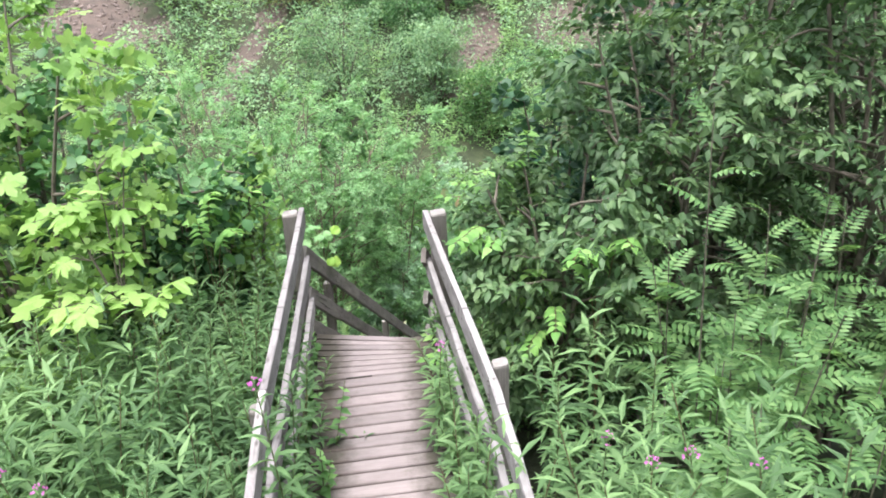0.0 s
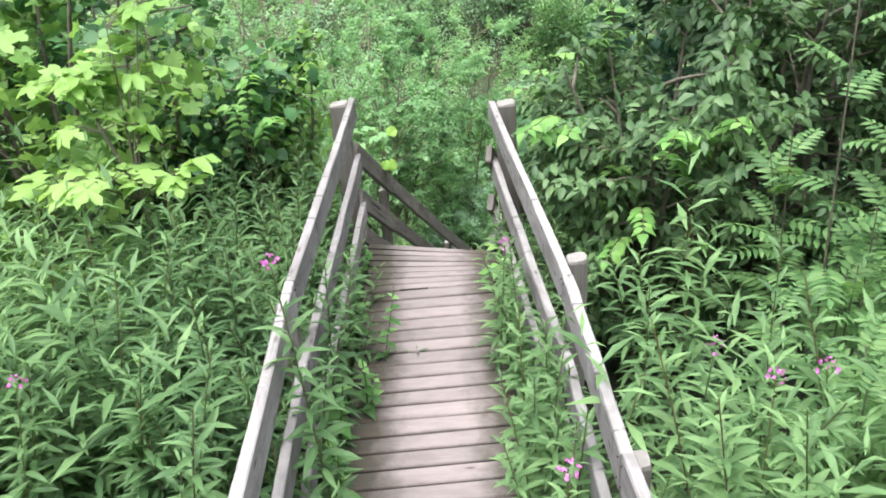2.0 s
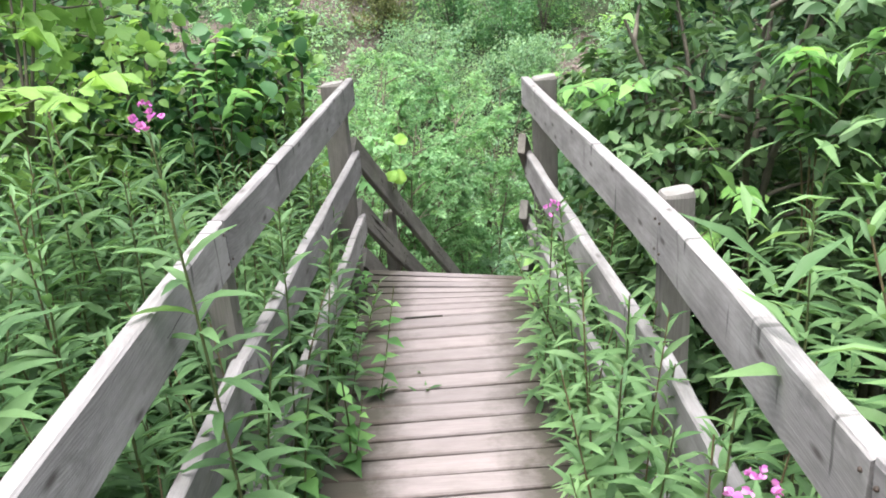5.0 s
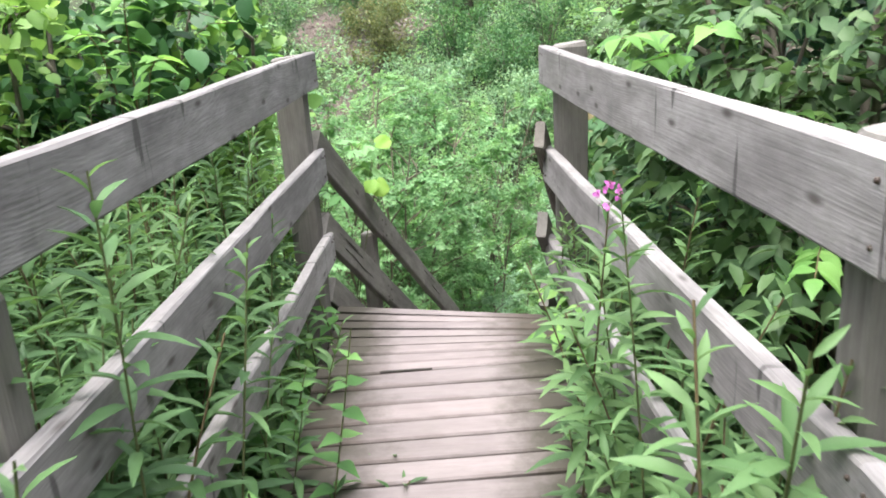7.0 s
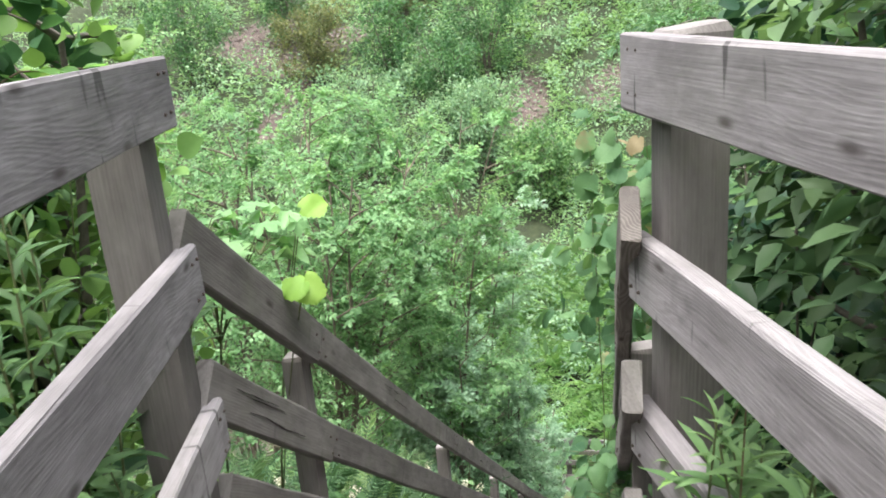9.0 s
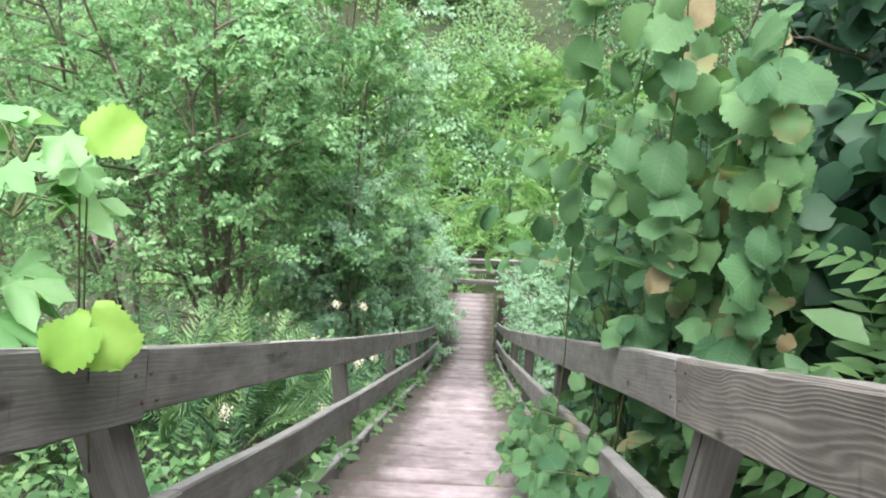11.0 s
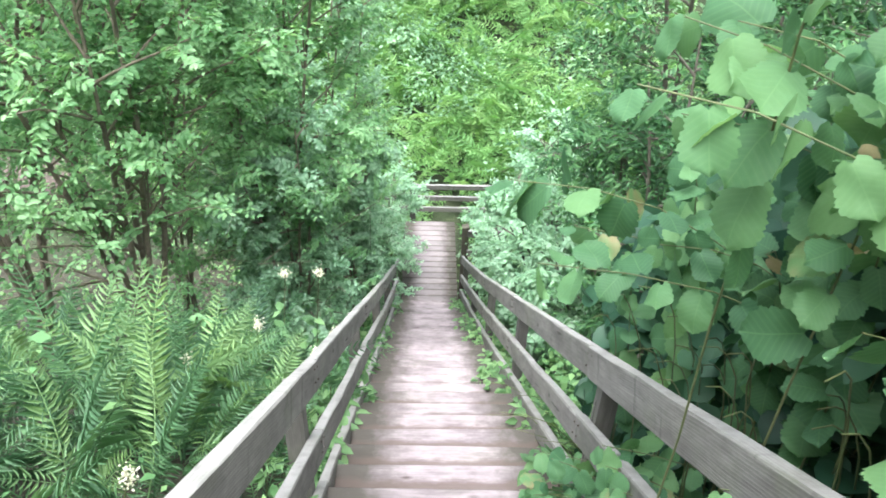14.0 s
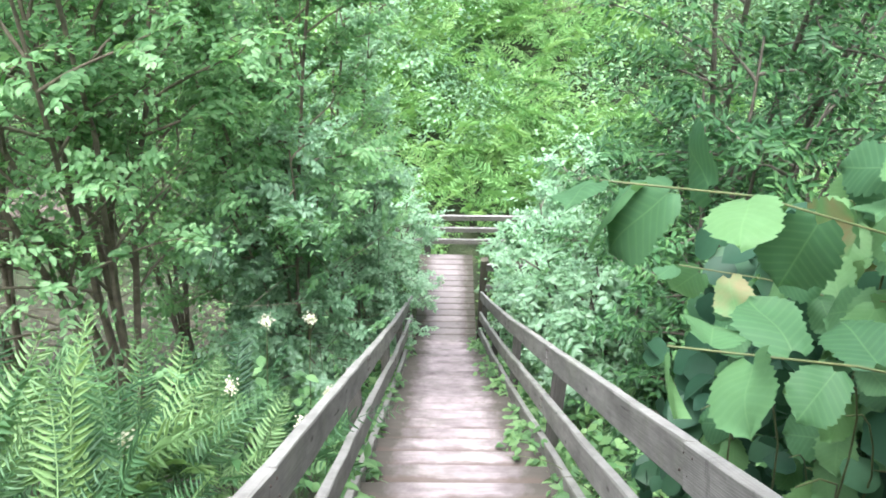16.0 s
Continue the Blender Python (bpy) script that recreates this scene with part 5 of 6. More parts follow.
def hazel(root_uv, shoots, seed, label, mass, size=0.092):
    """A shrub of long shoots, (foot, tip, bow) in stair coordinates, each leaf an object; mass: the inner leaves,
    coloured darker for shade (v from, v to, count).
    """
    r = np.random.RandomState(seed)
    root = st_ground(*root_uv)
    ob = thing("hazel", label, "shrub", "hazels beside the staircase", m=Matrix.Translation(root))
    spots = []
    for (fu, fv), (tu, tv, tz), bow in shoots:
        a = st_ground(fu, fv) - root
        b = st(tu, tv, tz) - root
        t = np.linspace(0, 1, 12)
        arch = np.sin(t * np.pi * 0.5) ** (1 / (0.6 + bow))
        p = np.c_[a.x + (b.x - a.x) * t ** (1.2 + bow), a.y + (b.y - a.y) * t ** (1.2 + bow), a.z + (b.z - a.z) * arch]
        p += np.cumsum(r.normal(0, 0.008, p.shape), axis=0) * np.sin(t * np.pi)[:, None]
        part("branch", raw_mesh("branch", *tubes([(p, 0.0026 * (1 - 0.8 * t) + 0.0008)]), STEM, True), ob)
        s = np.r_[0, np.cumsum(np.linalg.norm(np.diff(p, axis=0), axis=1))]
        m = int(np.clip(s[-1] * 0.75 / 0.046, 5, 19))
        for k in range(m):
            q = s[-1] - k * 0.046
            spots.append((np.array([np.interp(q, s, p[:, c]) for c in range(3)]), k))
    # leaves hang outwards, their faces towards the open side and the sky
    open_side = np.array([-UX * 0.75 - VX * 0.5, -UY * 0.75 - VY * 0.5, 0])
    for p, k in spots[:300]:
        side = 1 if k % 2 else -1
        d = unit(np.array([VX * side * 0.75, VY * side * 0.75, -0.45]) + open_side * 0.3 + r.normal(0, 0.42, 3))
        up = unit(open_side * 0.65 + np.array([0, 0, 0.8]) + r.normal(0, 0.5, 3))
        rot = frames(d[None], up[None])[0]
        s = size * r.uniform(0.65, 1.2) * (0.7 if k == 0 else 1)
        m = Matrix(rot.tolist()).to_4x4() @ Matrix.Diagonal((s, s, s, 1))
        m.translation = Vector(p + d * 0.012)
        # the youngest leaves are reddish
        if k == 0 and size > 0.085 and r.rand() < 0.25:
            part("leaf", YOUNGS[r.randint(3)], ob, "young reddish leaf", m=m)
        else:
            part("leaf", HAZELS[r.randint(6)], ob, m=m)
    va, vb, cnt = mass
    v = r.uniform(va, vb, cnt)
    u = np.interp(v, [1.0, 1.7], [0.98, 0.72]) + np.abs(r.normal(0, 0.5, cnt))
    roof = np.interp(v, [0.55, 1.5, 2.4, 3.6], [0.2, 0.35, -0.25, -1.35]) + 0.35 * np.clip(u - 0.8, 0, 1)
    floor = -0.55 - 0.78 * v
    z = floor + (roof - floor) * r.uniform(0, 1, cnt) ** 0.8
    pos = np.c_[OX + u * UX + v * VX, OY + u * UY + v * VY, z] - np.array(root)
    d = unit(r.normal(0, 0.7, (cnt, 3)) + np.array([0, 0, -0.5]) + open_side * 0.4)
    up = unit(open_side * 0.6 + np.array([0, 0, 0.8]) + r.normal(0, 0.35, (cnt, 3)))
    tagged(part("inner_leaves", raw_mesh("inner_leaves", *strew(ROUND, pos, d, up, r.uniform(0.07, 0.125, cnt)), HAZEL_SHADED, True), ob), kind="stuff")


def hazel_shoots():
    r = np.random.RandomState(90)
    near, far = [], []
    for foot, tip in (((1.0, 1.5), (0.18, 1.9, 0.18)), ((1.0, 1.3), (0.36, 1.65, 0.42)), ((1.0, 1.2), (0.42, 1.4, 0.55)), ((1.0, 1.1), (0.46, 1.25, 0.15)), ((1.0, 1.4), (0.40, 1.5, -0.1)),
                      ((1.0, 1.3), (0.34, 1.45, -0.85)), ((1.0, 1.2), (0.28, 1.75, -1.1)), ((1.0, 1.5), (0.36, 1.6, -0.6)), ((1.0, 1.1), (0.36, 1.2, -0.55)), ((1.0, 1.0), (0.42, 1.1, -0.4)), ((1.0, 1.35), (0.08, 1.68, 0.17)), ((1.0, 1.3), (0.3, 1.5, 0.3))):
        near.append((foot, tip, 0.8))
    for tip in ((0.53, 1.0, 0.74), (0.38, 1.15, 0.76), (0.58, 1.2, 0.68), (0.28, 1.7, 0.72), (0.48, 1.35, 0.66), (0.6, 1.2, 0.6), (0.42, 1.6, 0.6), (0.55, 0.92, 0.45)):
        near.append(((tip[0] + 0.12, tip[1] + 0.06), tip, 0.3))
    for k in range(20):
        v = 0.98 + 0.9 * k / 19
        u = 0.46 + 0.24 * r.rand()
        near.append(((u + 0.25, v + 0.05), (u, v + r.uniform(-0.05, 0.05), 0.52 + 0.25 * (u - 0.5) + r.uniform(-0.75, 0.15)), 0.5))
    for foot, tip in (((1.2, 2.2), (0.0, 2.25, -0.36)), ((1.3, 2.0), (0.05, 2.05, -0.44)), ((1.2, 2.0), (0.30, 2.1, -0.1)), ((1.2, 2.2), (0.36, 2.2, -0.5)), ((1.2, 2.6), (0.25, 2.6, -0.75)), ((1.2, 1.9), (0.30, 1.95, 0.15)),
                      ((1.2, 2.0), (0.34, 2.2, -1.25))):
        far.append((foot, tip, 0.8))
    for k in range(22):
        v = 1.75 + 1.2 * k / 21
        u = 0.47 + 0.5 * r.rand()
        top = np.interp(v, [1.5, 2.4, 3.4], [0.55, -0.2, -1.05])
        far.append(((u + 0.25, v + 0.05), (u, v + r.uniform(-0.05, 0.05), top + r.uniform(-0.6, 0.15)), 0.5))
    droop = []
    # shoots drooping on to the handrail
    for k in range(26):
        v = 1.15 + 1.35 * k / 25
        u = r.uniform(0.4, 0.6)
        droop.append(((u + 0.25, v + 0.1), (u, v, 0.88 - 0.78 * v + r.uniform(-0.1, 0.2)), 0.6))
    low, fringe = [], []
    for k in range(24):
        v = 0.95 + 1.45 * (k + r.rand()) / 24
        z = 0.73 - 0.78 * v - r.uniform(0.28, 0.8)
        low.append(((0.75 + 0.2 * r.rand(), v - 0.1), (r.uniform(0.22, 0.5), v + r.uniform(-0.1, 0.15), z), 0.7))
    for k in range(22):
        v = 0.8 + 1.1 * (k + r.rand()) / 22
        low.append(((0.75, v), (r.uniform(0.28, 0.5), v + r.uniform(-0.1, 0.1), 0.73 - 0.78 * v - r.uniform(0.25, 0.6)), 0.7))
    for k in range(34):
        v = 0.9 + 2.9 * (k + r.rand()) / 34
        fringe.append(((0.8, v), (r.uniform(0.2, 0.42), v + r.uniform(-0.1, 0.1), 0.36 - 0.78 * v - r.uniform(0.05, 0.45)), 0.5))
    # the bush stands a hand's breadth back from the rail
    near, far = ([((fu, fv), (tu + 0.08, tv, tz), bow) for (fu, fv), (tu, tv, tz), bow in q] for q in (near, far))
    return near, far + droop, low, fringe


NEAR_SHOOTS, FAR_SHOOTS, LOW_SHOOTS, FRINGE = hazel_shoots()
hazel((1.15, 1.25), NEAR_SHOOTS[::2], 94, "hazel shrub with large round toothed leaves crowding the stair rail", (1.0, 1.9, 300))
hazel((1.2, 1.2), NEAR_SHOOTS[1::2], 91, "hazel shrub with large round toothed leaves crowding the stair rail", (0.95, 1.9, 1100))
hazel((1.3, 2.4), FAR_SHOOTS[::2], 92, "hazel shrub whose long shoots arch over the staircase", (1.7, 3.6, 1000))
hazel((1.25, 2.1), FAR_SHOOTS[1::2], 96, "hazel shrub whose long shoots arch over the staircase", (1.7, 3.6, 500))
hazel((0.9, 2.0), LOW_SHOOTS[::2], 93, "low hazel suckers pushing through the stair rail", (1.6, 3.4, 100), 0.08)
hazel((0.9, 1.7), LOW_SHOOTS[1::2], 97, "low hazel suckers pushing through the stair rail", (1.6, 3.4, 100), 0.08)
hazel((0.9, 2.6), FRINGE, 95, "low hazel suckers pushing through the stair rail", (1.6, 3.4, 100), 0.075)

# ---- shrubs and trees ----
# left of the boardwalk
shrub("maple", "leafy young maple with light green lobed leaves", "tree", on_ground(-2.35, -0.55), 601, 3.6, 1.05, 5, MAPLE, MAPLE_DARK, 1500, 0.15, group="maples", leaf_jitter=0.10, limbs=8)
shrub("maple", "leafy young maple with light green lobed leaves", "tree", on_ground(-3.7, -1.2), 602, 3.9, 1.2, 5, MAPLE, MAPLE_DARK, 1300, 0.15, group="maples", leaf_jitter=0.12)
shrub("hazel", "dark broad-leaved hazel bush behind the handrail", "shrub", on_ground(-1.55, 0.5), 603, 2.5, 0.8, 7, ROUND, DARK_LEAF, 3600, 0.085, group="dark hazels", leaf_jitter=0.07)
shrub("hazel", "dark broad-leaved hazel bush behind the handrail", "shrub", on_ground(-2.5, 0.7), 604, 3.1, 1.2, 7, ROUND_LOW, DARK_LEAF, 3600, 0.095, group="dark hazels", leaf_jitter=0.08)
shrub("hazel", "dark broad-leaved hazel bush behind the handrail", "shrub", on_ground(-4.4, 1.0), 605, 4.0, 1.6, 7, ROUND_LOW, DARK_LEAF, 3600, 0.11, group="dark hazels", leaf_jitter=0.1)
shrub("hazel", "sunlit yellow-green hazel bush at the end of the handrail", "shrub", on_ground(-1.05, 0.5), 606, 2.5, 0.5, 5, ROUND, MAPLE_DARK, 1500, 0.07, group="light hazels", leaf_jitter=0.06)
shrub("hazel", "sunlit yellow-green hazel bush behind the handrail", "shrub", on_ground(-1.75, 0.1), 607, 2.35, 0.5, 5, ROUND, MAPLE_DARK, 1300, 0.07, group="light hazels", leaf_jitter=0.06)
# willows left of the stair
W = "pale green willow thicket with many thin brown stems"
for k, (u, v, top, sp, n, limbs, twigs) in enumerate(((-2.2, 5.2, 0.4, 1.4, 8, 16, 11), (-1.5, 6.8, 0.2, 1.35, 7, 16, 12), (-3.7, 6.3, 0.9, 1.7, 8, 16, 11), (-3.2, 8.6, 0.5, 1.8, 7, 15, 11), (-1.3, 8.6, -1.2, 1.1, 6, 14, 11), (-5.6, 7.2, 1.1, 2.0, 7, 15, 10), (-0.85, 10.3, -5.2, 0.75, 6, 12, 9), (-1.0, 8.4, -3.6, 0.65, 6, 13, 10), (-1.25, 6.3, -2.4, 0.6, 6, 13, 10))):
    g = st_ground(u, v)
    leafy_shrub("willow", W, "bush", g, 620 + k, top - g.z, sp, n, OVATE_LOW, BLUE_WILLOW if k in (4, 6, 7, 8) else WILLOW_LEAF, 24 if k in (1, 4, 7, 8) else 22, 0.054, bark=WILLOW_BARK, group="willows beside the staircase", open_below=0.3 if k in (0, 2) else 0.2 if k < 4 else 0.0, crown_from=0.2 if k < 4 else 0.1, limbs=limbs, twigs=twigs, thick=0.027 if k in (0, 2) else 0.02, rise=0.55 if k < 6 else 0.15)
# right of the boardwalk: dark layered leaves
C = "dark green bird cherry with pointed leaves in layers"
for k, (x, y, top, sp, n, limbs, twigs) in enumerate(((1.35, -0.75, 1.75, 0.75, 6, 10, 8), (2.2, -0.6, 2.7, 0.9, 6, 12, 9), (3.4, -1.0, 3.8, 1.2, 6, 13, 9), (2.9, 0.4, 3.3, 1.2, 6, 13, 9), (4.0, -0.2, 6.4, 2.2, 6, 17, 11), (4.6, -2.4, 4.4, 1.6, 6, 13, 9), (1.25, -0.1, 1.35, 0.5, 5, 10, 8), (5.4, 0.6, 7.0, 2.6, 6, 17, 11), (4.0, 2.0, 3.8, 1.5, 6, 13, 9))):
    g = on_ground(x, y)
    leafy_shrub("bird_cherry", C, "tree", g, 640 + k, top - g.z, sp, n, POINTED if k in (0, 1, 6) else POINTED_LOW, CHERRY_LEAF, 11, 0.085, group="bird cherries", long=0.3, droop=0.4, crown_from=0.15, limbs=limbs, twigs=twigs, open_below=0.3 if k in (3, 4, 5, 7, 8) else 0.0)
# dark shrubs behind the hazel, in the leaf colour darkened for shade
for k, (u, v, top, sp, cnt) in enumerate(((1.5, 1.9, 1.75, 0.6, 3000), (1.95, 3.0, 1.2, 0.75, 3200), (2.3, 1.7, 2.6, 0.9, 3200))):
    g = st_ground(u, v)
    shrub("hazel", "tall hazel behind the leafy stair rail, coloured dark for shade", "shrub", g, 670 + k, top - g.z, sp, 5, ROUND, HAZEL_SHADED, int(cnt * 0.75), 0.1, group="dark hazels", leaf_jitter=0.07, crown_from=0.15, limbs=10)
# right of the stair, further down
for k, (u, v, top, sp, n, limbs, twigs, per, sz) in enumerate(((2.9, 4.6, 0.6, 1.3, 5, 12, 9, 13, 0.08), (2.3, 6.9, 1.2, 1.5, 4, 20, 13, 15, 0.08), (4.4, 6.2, 1.6, 1.8, 4, 13, 9, 13, 0.09), (4.0, 9.3, -0.4, 1.8, 5, 13, 9, 13, 0.09), (6.8, 7.5, 1.8, 2.2, 4, 13, 9, 13, 0.1))):
    g = st_ground(u, v)
    leafy_shrub("tree", "slender dark-leaved tree with thin upright trunks", "tree", g, 660 + k, top - g.z, sp, n, NARROW_LEAFLET, DARK_LEAF, per, sz, group="trees right of the staircase", long=0.34, droop=0.2, crown_from=0.2, limbs=limbs, twigs=twigs, thick=0.034)
for k, (u, v, top, sp) in enumerate(((1.7, 5.4, -1.5, 0.75), (2.0, 7.4, -2.8, 0.8))):
    g = st_ground(u, v)
    leafy_shrub("shrub", "dark green shrub with feathery leaves beside the stair", "shrub", g, 645 + 40 * k, top - g.z, sp, 6, NARROW_LEAFLET, DARK_LEAF, 15, 0.075, group="shrubs right of the staircase", long=0.3, crown_from=0.12, limbs=11, twigs=8)
for k, (u, v, top, sp) in enumerate(((1.4, 6.2, -3.5, 0.7), (1.4, 7.9, -4.6, 0.75), (1.35, 9.5, -5.9, 0.75), (1.6, 10.9, -6.3, 0.85), (2.2, 12.0, -6.0, 1.1), (1.9, 8.9, -4.5, 0.8))):
    g = st_ground(u, v)
    leafy_shrub("bush", "low grey-green bush crowding the stair rail", "bush", g, 665 + k, top - g.z, sp, 8, OVATE_LOW, BLUE_WILLOW, 16, 0.07, group="bushes right of the staircase", crown_from=0.1, limbs=12, twigs=9)
# single bushes on the far slope
for k, (u, v, h, sp, mat) in enumerate(((-1.4, 23.3, 2.7, 1.3, HERB_LEAF), (-3.6, 24.5, 3.2, 1.6, HILL_LEAF), (5.0, 24.0, 3.2, 1.8, HILL_LEAF), (-7.0, 24.0, 4.2, 2.2, HILL_LEAF), (-11.2, 31.0, 3.4, 1.7, OLIVE_LEAF), (-7.6, 29.5, 4.2, 1.6, DARK_LEAF), (-13.8, 35.0, 4.5, 1.5, DARK_LEAF), (-8.5, 37.0, 4.0, 1.6, OLIVE_LEAF), (-5.0, 27.5, 3.4, 1.5, DARK_LEAF), (-17.0, 31.0, 4.0, 2.2, DARK_LEAF), (-4.0, 31.0, 3.8, 2.0, DARK_LEAF), (3.5, 32.0, 3.6, 2.0, HILL_LEAF), (9.0, 28.0, 4.5, 2.4, DARK_LEAF), (-9.0, 17.0, 3.2, 2.0, WILLOW_LEAF), (7.5, 17.5, 3.2, 2.0, HILL_LEAF), (-20.0, 42.0, 6.5, 3.0, DARK_LEAF), (-14.5, 43.0, 6.0, 2.8, DARK_LEAF), (-9.5, 42.5, 6.5, 3.0, DARK_LEAF), (-4.5, 41.0, 6.0, 2.6, HILL_LEAF), (1.0, 40.0, 6.0, 2.8, DARK_LEAF))):
    shrub("bush", "rounded green bush on the slope across the ravine", "bush", st_ground(u, v), 680 + k, h, sp, 6, SMALL, mat, 5600, 0.13, group="bushes across the ravine", leaf_jitter=0.16, crown_from=0.12)


# ---- undergrowth ----
def undergrowth():
    r = np.random.RandomState(44)
    # low herbs along the stair
    n = 36000
    v = r.uniform(-0.2, 14, n)
    u = np.where(r.rand(n) < 0.6, -1, 1) * (0.56 + np.abs(r.normal(0, 1.7, n)))
    # a few under the willows
    u, v = np.r_[u, r.uniform(-9, -1.8, 6000)], np.r_[v, r.uniform(4.6, 11.5, 6000)]
    n = len(u)
    x, y = OX + u * UX + v * VX, OY + u * UY + v * VY
    shade = (u > -3.2) & (u < -0.75) & (v > 1.7) & (v < 4.9) & (r.rand(n) < 0.95)
    shade |= (u < -0.9) & (v > 4.4) & (v < 11.0) & (r.rand(n) < 0.5)
    x, y, u, v = x[~shade], y[~shade], u[~shade], v[~shade]
    n = len(x)
    lift = r.uniform(0, 1, n) ** 1.4 * np.where(np.abs(u) < 0.9, 0.45, 0.75)
    pos = np.c_[x, y, height_at(x, y) + lift]
    d = unit(r.normal(0, 1, (n, 3)) * np.array([1, 1, 0.35]) + np.array([0, 0, 0.1]))
    up = unit(np.array([0, 0, 1.0]) + r.normal(0, 0.35, (n, 3)))
    ob = new("herbs", raw_mesh("herbs", *strew(SMALL, pos, d, up, r.uniform(0.045, 0.125, n) * np.where(v < 3.0, 0.65, 1.0)), HERB_LEAF, True))
    tagged(ob, "low green herbs covering the slope beside the staircase", "undergrowth", kind="stuff")
    # leafy herbs below the top of the stair
    n = 4200
    u, v = -0.54 - 1.3 * r.rand(n) ** 1.2, r.uniform(-0.1, 2.2, n)
    x, y = OX + u * UX + v * VX, OY + u * UY + v * VY
    pos = np.c_[x, y, height_at(x, y) + r.uniform(0.05, 1.0, n) * np.where(v > 1.2, 0.4, 0.85)]
    d = unit(r.normal(0, 1, (n, 3)) * np.array([1, 1, 0.35]))
    up = unit(np.array([0.15, -0.25, 1.0]) + r.normal(0, 0.35, (n, 3)))
    ob = new("slope_herbs", raw_mesh("slope_herbs", *strew(OVATE, pos, d, up, r.uniform(0.025, 0.065, n)), HERB_LEAF, True))
    tagged(ob, "leafy yellow-green herbs under the stair handrail", "undergrowth", kind="stuff")
    # herbs leaning in over the ends of the treads
    n = 3600
    v = r.uniform(1.2, 9.6, n)
    sg = np.where(r.rand(n) < 0.35, -1, 1)
    clump = 0.5 + 0.5 * np.sin(v * 2.3 + sg) * np.sin(v * 5.1 + 1)
    u = sg * (0.54 - r.rand(n) * np.where(sg > 0, 0.3, 0.15) * clump)
    x, y = OX + u * UX + v * VX, OY + u * UY + v * VY
    pos = np.c_[x, y, -SLOPE * v - 0.12 + r.uniform(-0.06, 0.2, n) * (0.4 + clump)]
    d = unit(r.normal(0, 1, (n, 3)) * np.array([1, 1, 0.35]) - np.c_[sg * UX, sg * UY, np.zeros(n)] * 0.7)
    up = unit(np.array([0, 0, 1.0]) + r.normal(0, 0.35, (n, 3)))
    ob = new("edge_herbs", raw_mesh("edge_herbs", *strew(OVATE_LOW, pos, d, up, r.uniform(0.035, 0.085, n)), FIREWEED_LEAF, True))
    tagged(ob, "small green herbs creeping over the ends of the treads", "undergrowth", kind="stuff")
    # clumps on the far slope
    packs = []
    base = SMALL
    for k in range(720):
        u, v = r.uniform(-32, 26), 13 + 38 * r.rand() ** 1.0
        p = st(u, v, 0)
        if bare_at(p.x, p.y) > (0.34 if r.rand() < 0.6 else 0.8):
            continue
        z = float(height_at(p.x, p.y))
        rad, hh = r.uniform(0.8, 1.9), r.uniform(0.7, 2.4)
        near = abs(u) < 9 and v < 28
        m = 560 if near else 180
        a = r.uniform(0, 6.28, m)
        el = r.uniform(0, 1, m) ** 0.6
        rr = rad * np.sqrt(1 - 0.85 * el**2) * r.uniform(0.55, 1.08, m)
        pos = np.c_[p.x + rr * np.cos(a), p.y + rr * np.sin(a), z + hh * el * r.uniform(0.8, 1.1, m)]
        d = unit(np.c_[np.cos(a), np.sin(a), 0.1 + 0 * a] + r.normal(0, 0.6, (m, 3)))
        up = unit(np.c_[np.cos(a) * 0.4, np.sin(a) * 0.4, 0.9 + 0 * a] + r.normal(0, 0.3, (m, 3)))
        packs.append(strew(base, pos, d, up, r.uniform(0.06, 0.14, m) * (1.0 if near else 1.7)))
    ob = new("thicket", raw_mesh("thicket", *join(*packs), HILL_LEAF, True))
    tagged(ob, "mixed green thicket on the slope across the ravine", "thicket", kind="stuff")
    n = 170000
    u, v = np.where(r.rand(n) < 0.55, r.normal(0, 4.5, n), r.uniform(-26, 22, n)), 12.2 + 34 * r.rand(n) ** 1.7
    x, y = OX + u * UX + v * VX, OY + u * UY + v * VY
    # they stand in drifts, with gaps between
    drift = np.sin(1.7 * x + 0.6 * y + 1.3 * np.sin(0.9 * y)) * np.sin(1.5 * y - 0.5 * x + 1.1 * np.sin(1.1 * x)) + 0.6 * np.sin(0.55 * x - 0.7 * y + 2) * np.sin(0.8 * y + 0.4 * x)
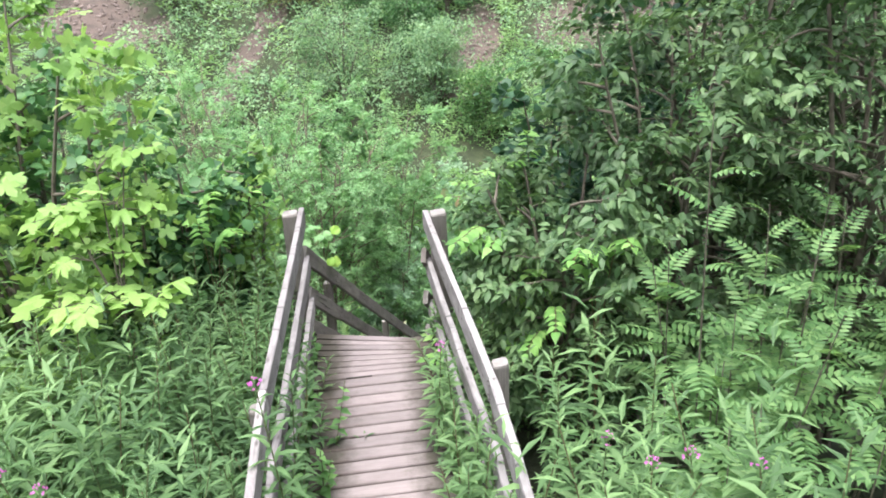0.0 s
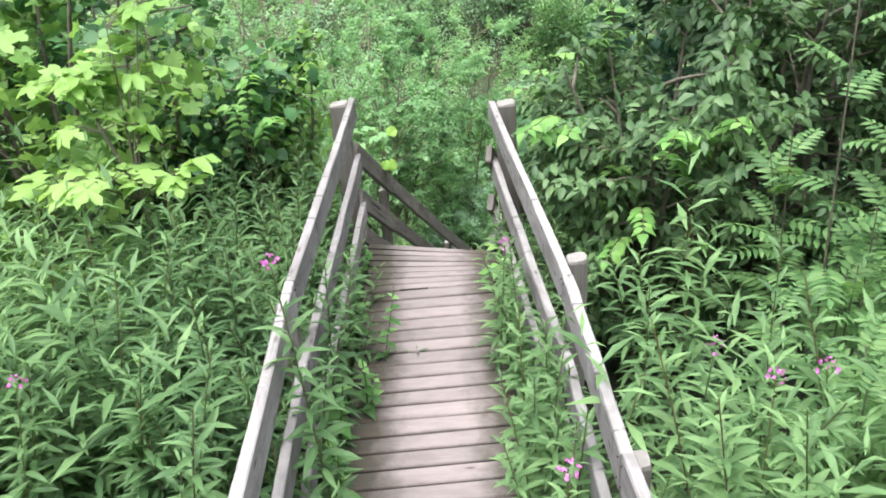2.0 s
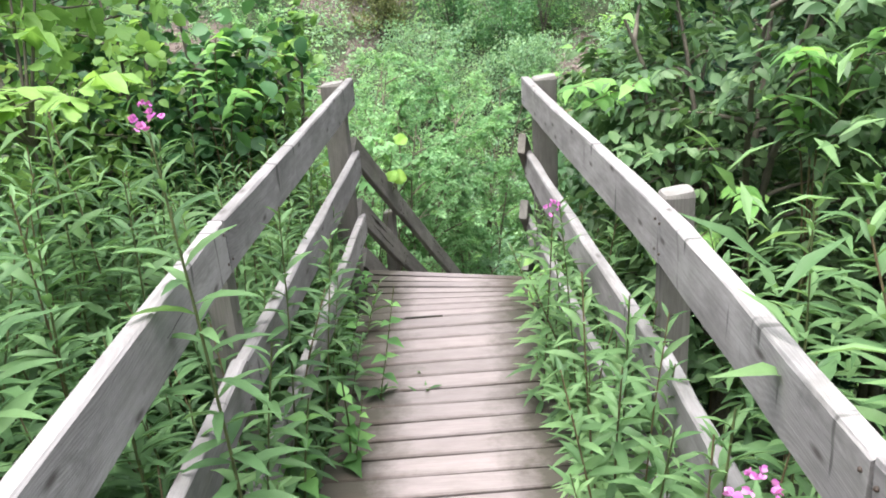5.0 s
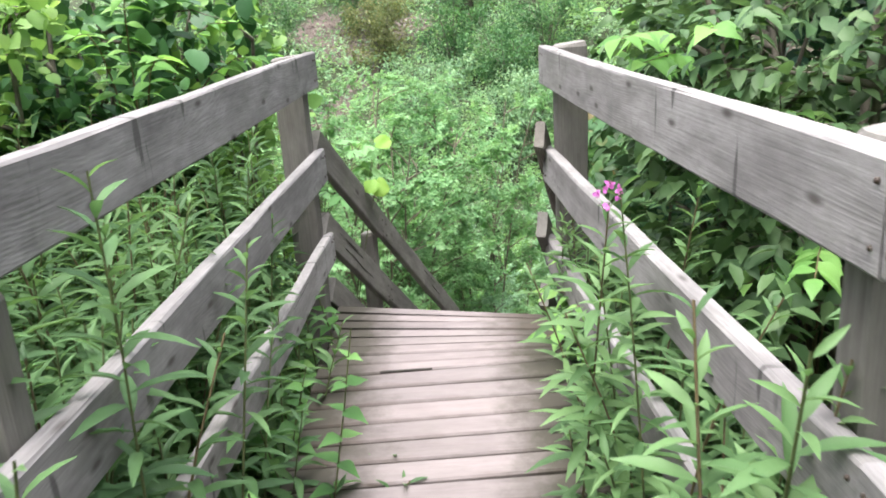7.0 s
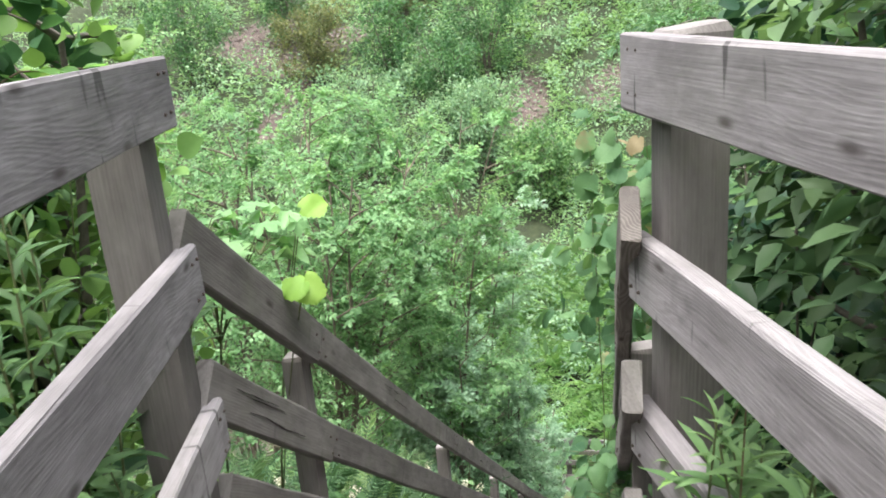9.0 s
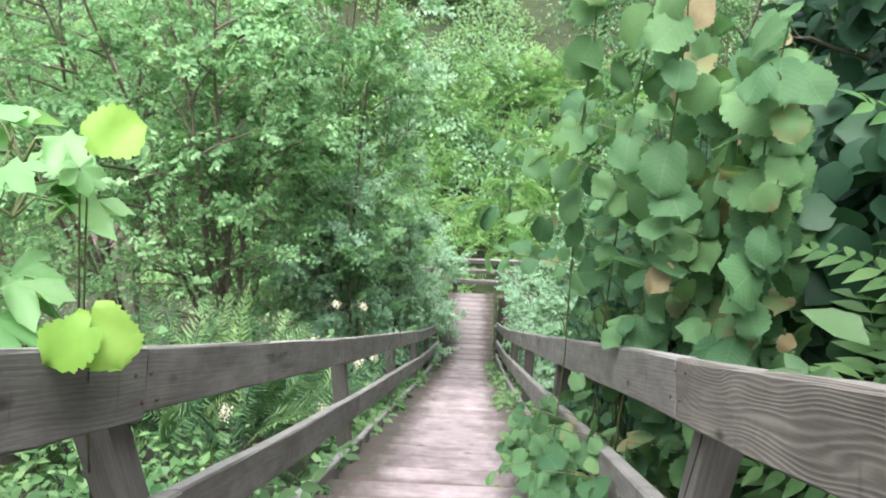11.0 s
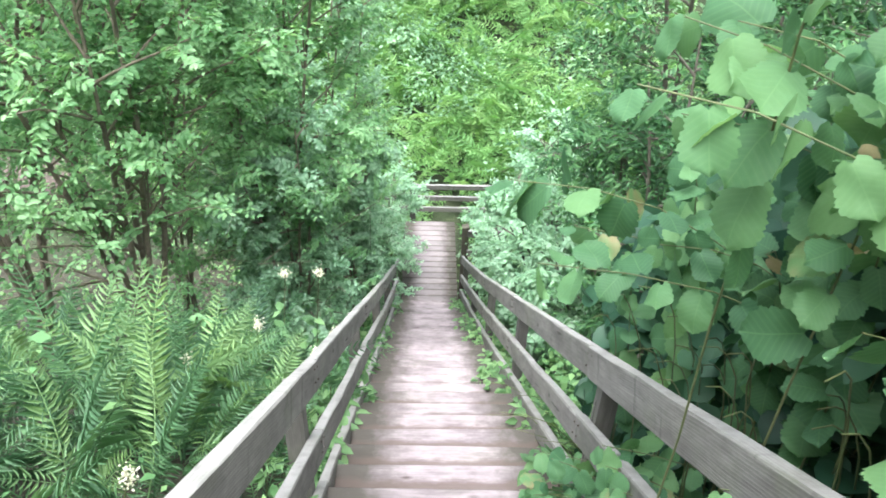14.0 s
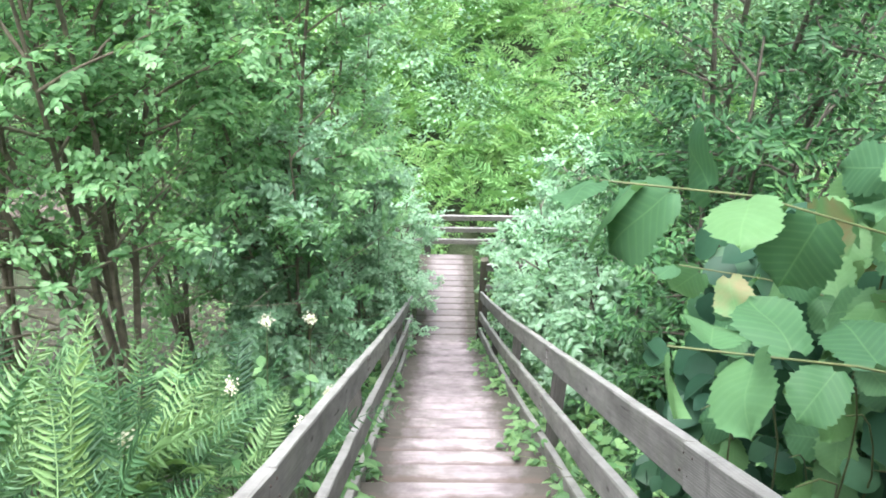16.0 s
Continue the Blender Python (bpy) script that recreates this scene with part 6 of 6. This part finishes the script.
    keep = (bare_at(x, y) < 0.4) & (drift > r.uniform(-0.35, 0.35, n))
    x, y, u, v, drift = x[keep], y[keep], u[keep], v[keep], drift[keep]
    n = len(x)
    pos = np.c_[x, y, height_at(x, y) + r.uniform(0, 1, n) * (0.35 + 0.7 * np.clip(drift, 0, 1))]
    d = unit(r.normal(0, 1, (n, 3)) * np.array([1, 1, 0.4]) + np.array([0, 0, 0.5]))
    up = unit(np.array([0.0, -0.35, 1.0]) + r.normal(0, 0.25, (n, 3)))
    ob = new("meadow_herbs", raw_mesh("meadow_herbs", *strew(SMALL_NARROW, pos, d, up, r.uniform(0.07, 0.17, n) * (1 + np.clip(np.abs(u) - 6, 0, 8) / 10 + np.clip(v - 20, 0, 15) / 15)), MEADOW_LEAF, True))
    tagged(ob, "bright green ferny herbs covering the far slope", "undergrowth", kind="stuff")
    # loose stones on the scree
    m = 2600
    u, v = r.uniform(-24, 18, m * 6), r.uniform(22, 55, m * 6)
    x, y = OX + u * UX + v * VX, OY + u * UY + v * VY
    keep = bare_at(x, y) > 0.4
    x, y = x[keep][:m], y[keep][:m]
    m = len(x)
    cube = np.array([(sx, sy, sz) for sx in (-1, 1) for sy in (-1, 1) for sz in (-1, 1)], float) * 0.5
    quads = np.array([(0, 1, 3, 2), (4, 6, 7, 5), (0, 4, 5, 1), (2, 3, 7, 6), (0, 2, 6, 4), (1, 5, 7, 3)])
    s = r.uniform(0.05, 0.26, (m, 1, 3)) ** 1.3
    vv = (cube[None] + r.normal(0, 0.14, (m, 8, 3))) * s + np.stack([x, y, height_at(x, y) + 0.03], 1)[:, None]
    ff = quads[None] + (np.arange(m) * 8)[:, None, None]
    ob = new("scree", raw_mesh("scree", vv.reshape(-1, 3), ff.reshape(-1, 4), ROCK))
    tagged(ob, "loose pinkish-grey stones on the bare slope", "stones", kind="stuff")


ROCK = plain("scree_rock", (0.11, 0.09, 0.082), (0.28, 0.225, 0.205), 3.0, 0.9, 0.5)
undergrowth()
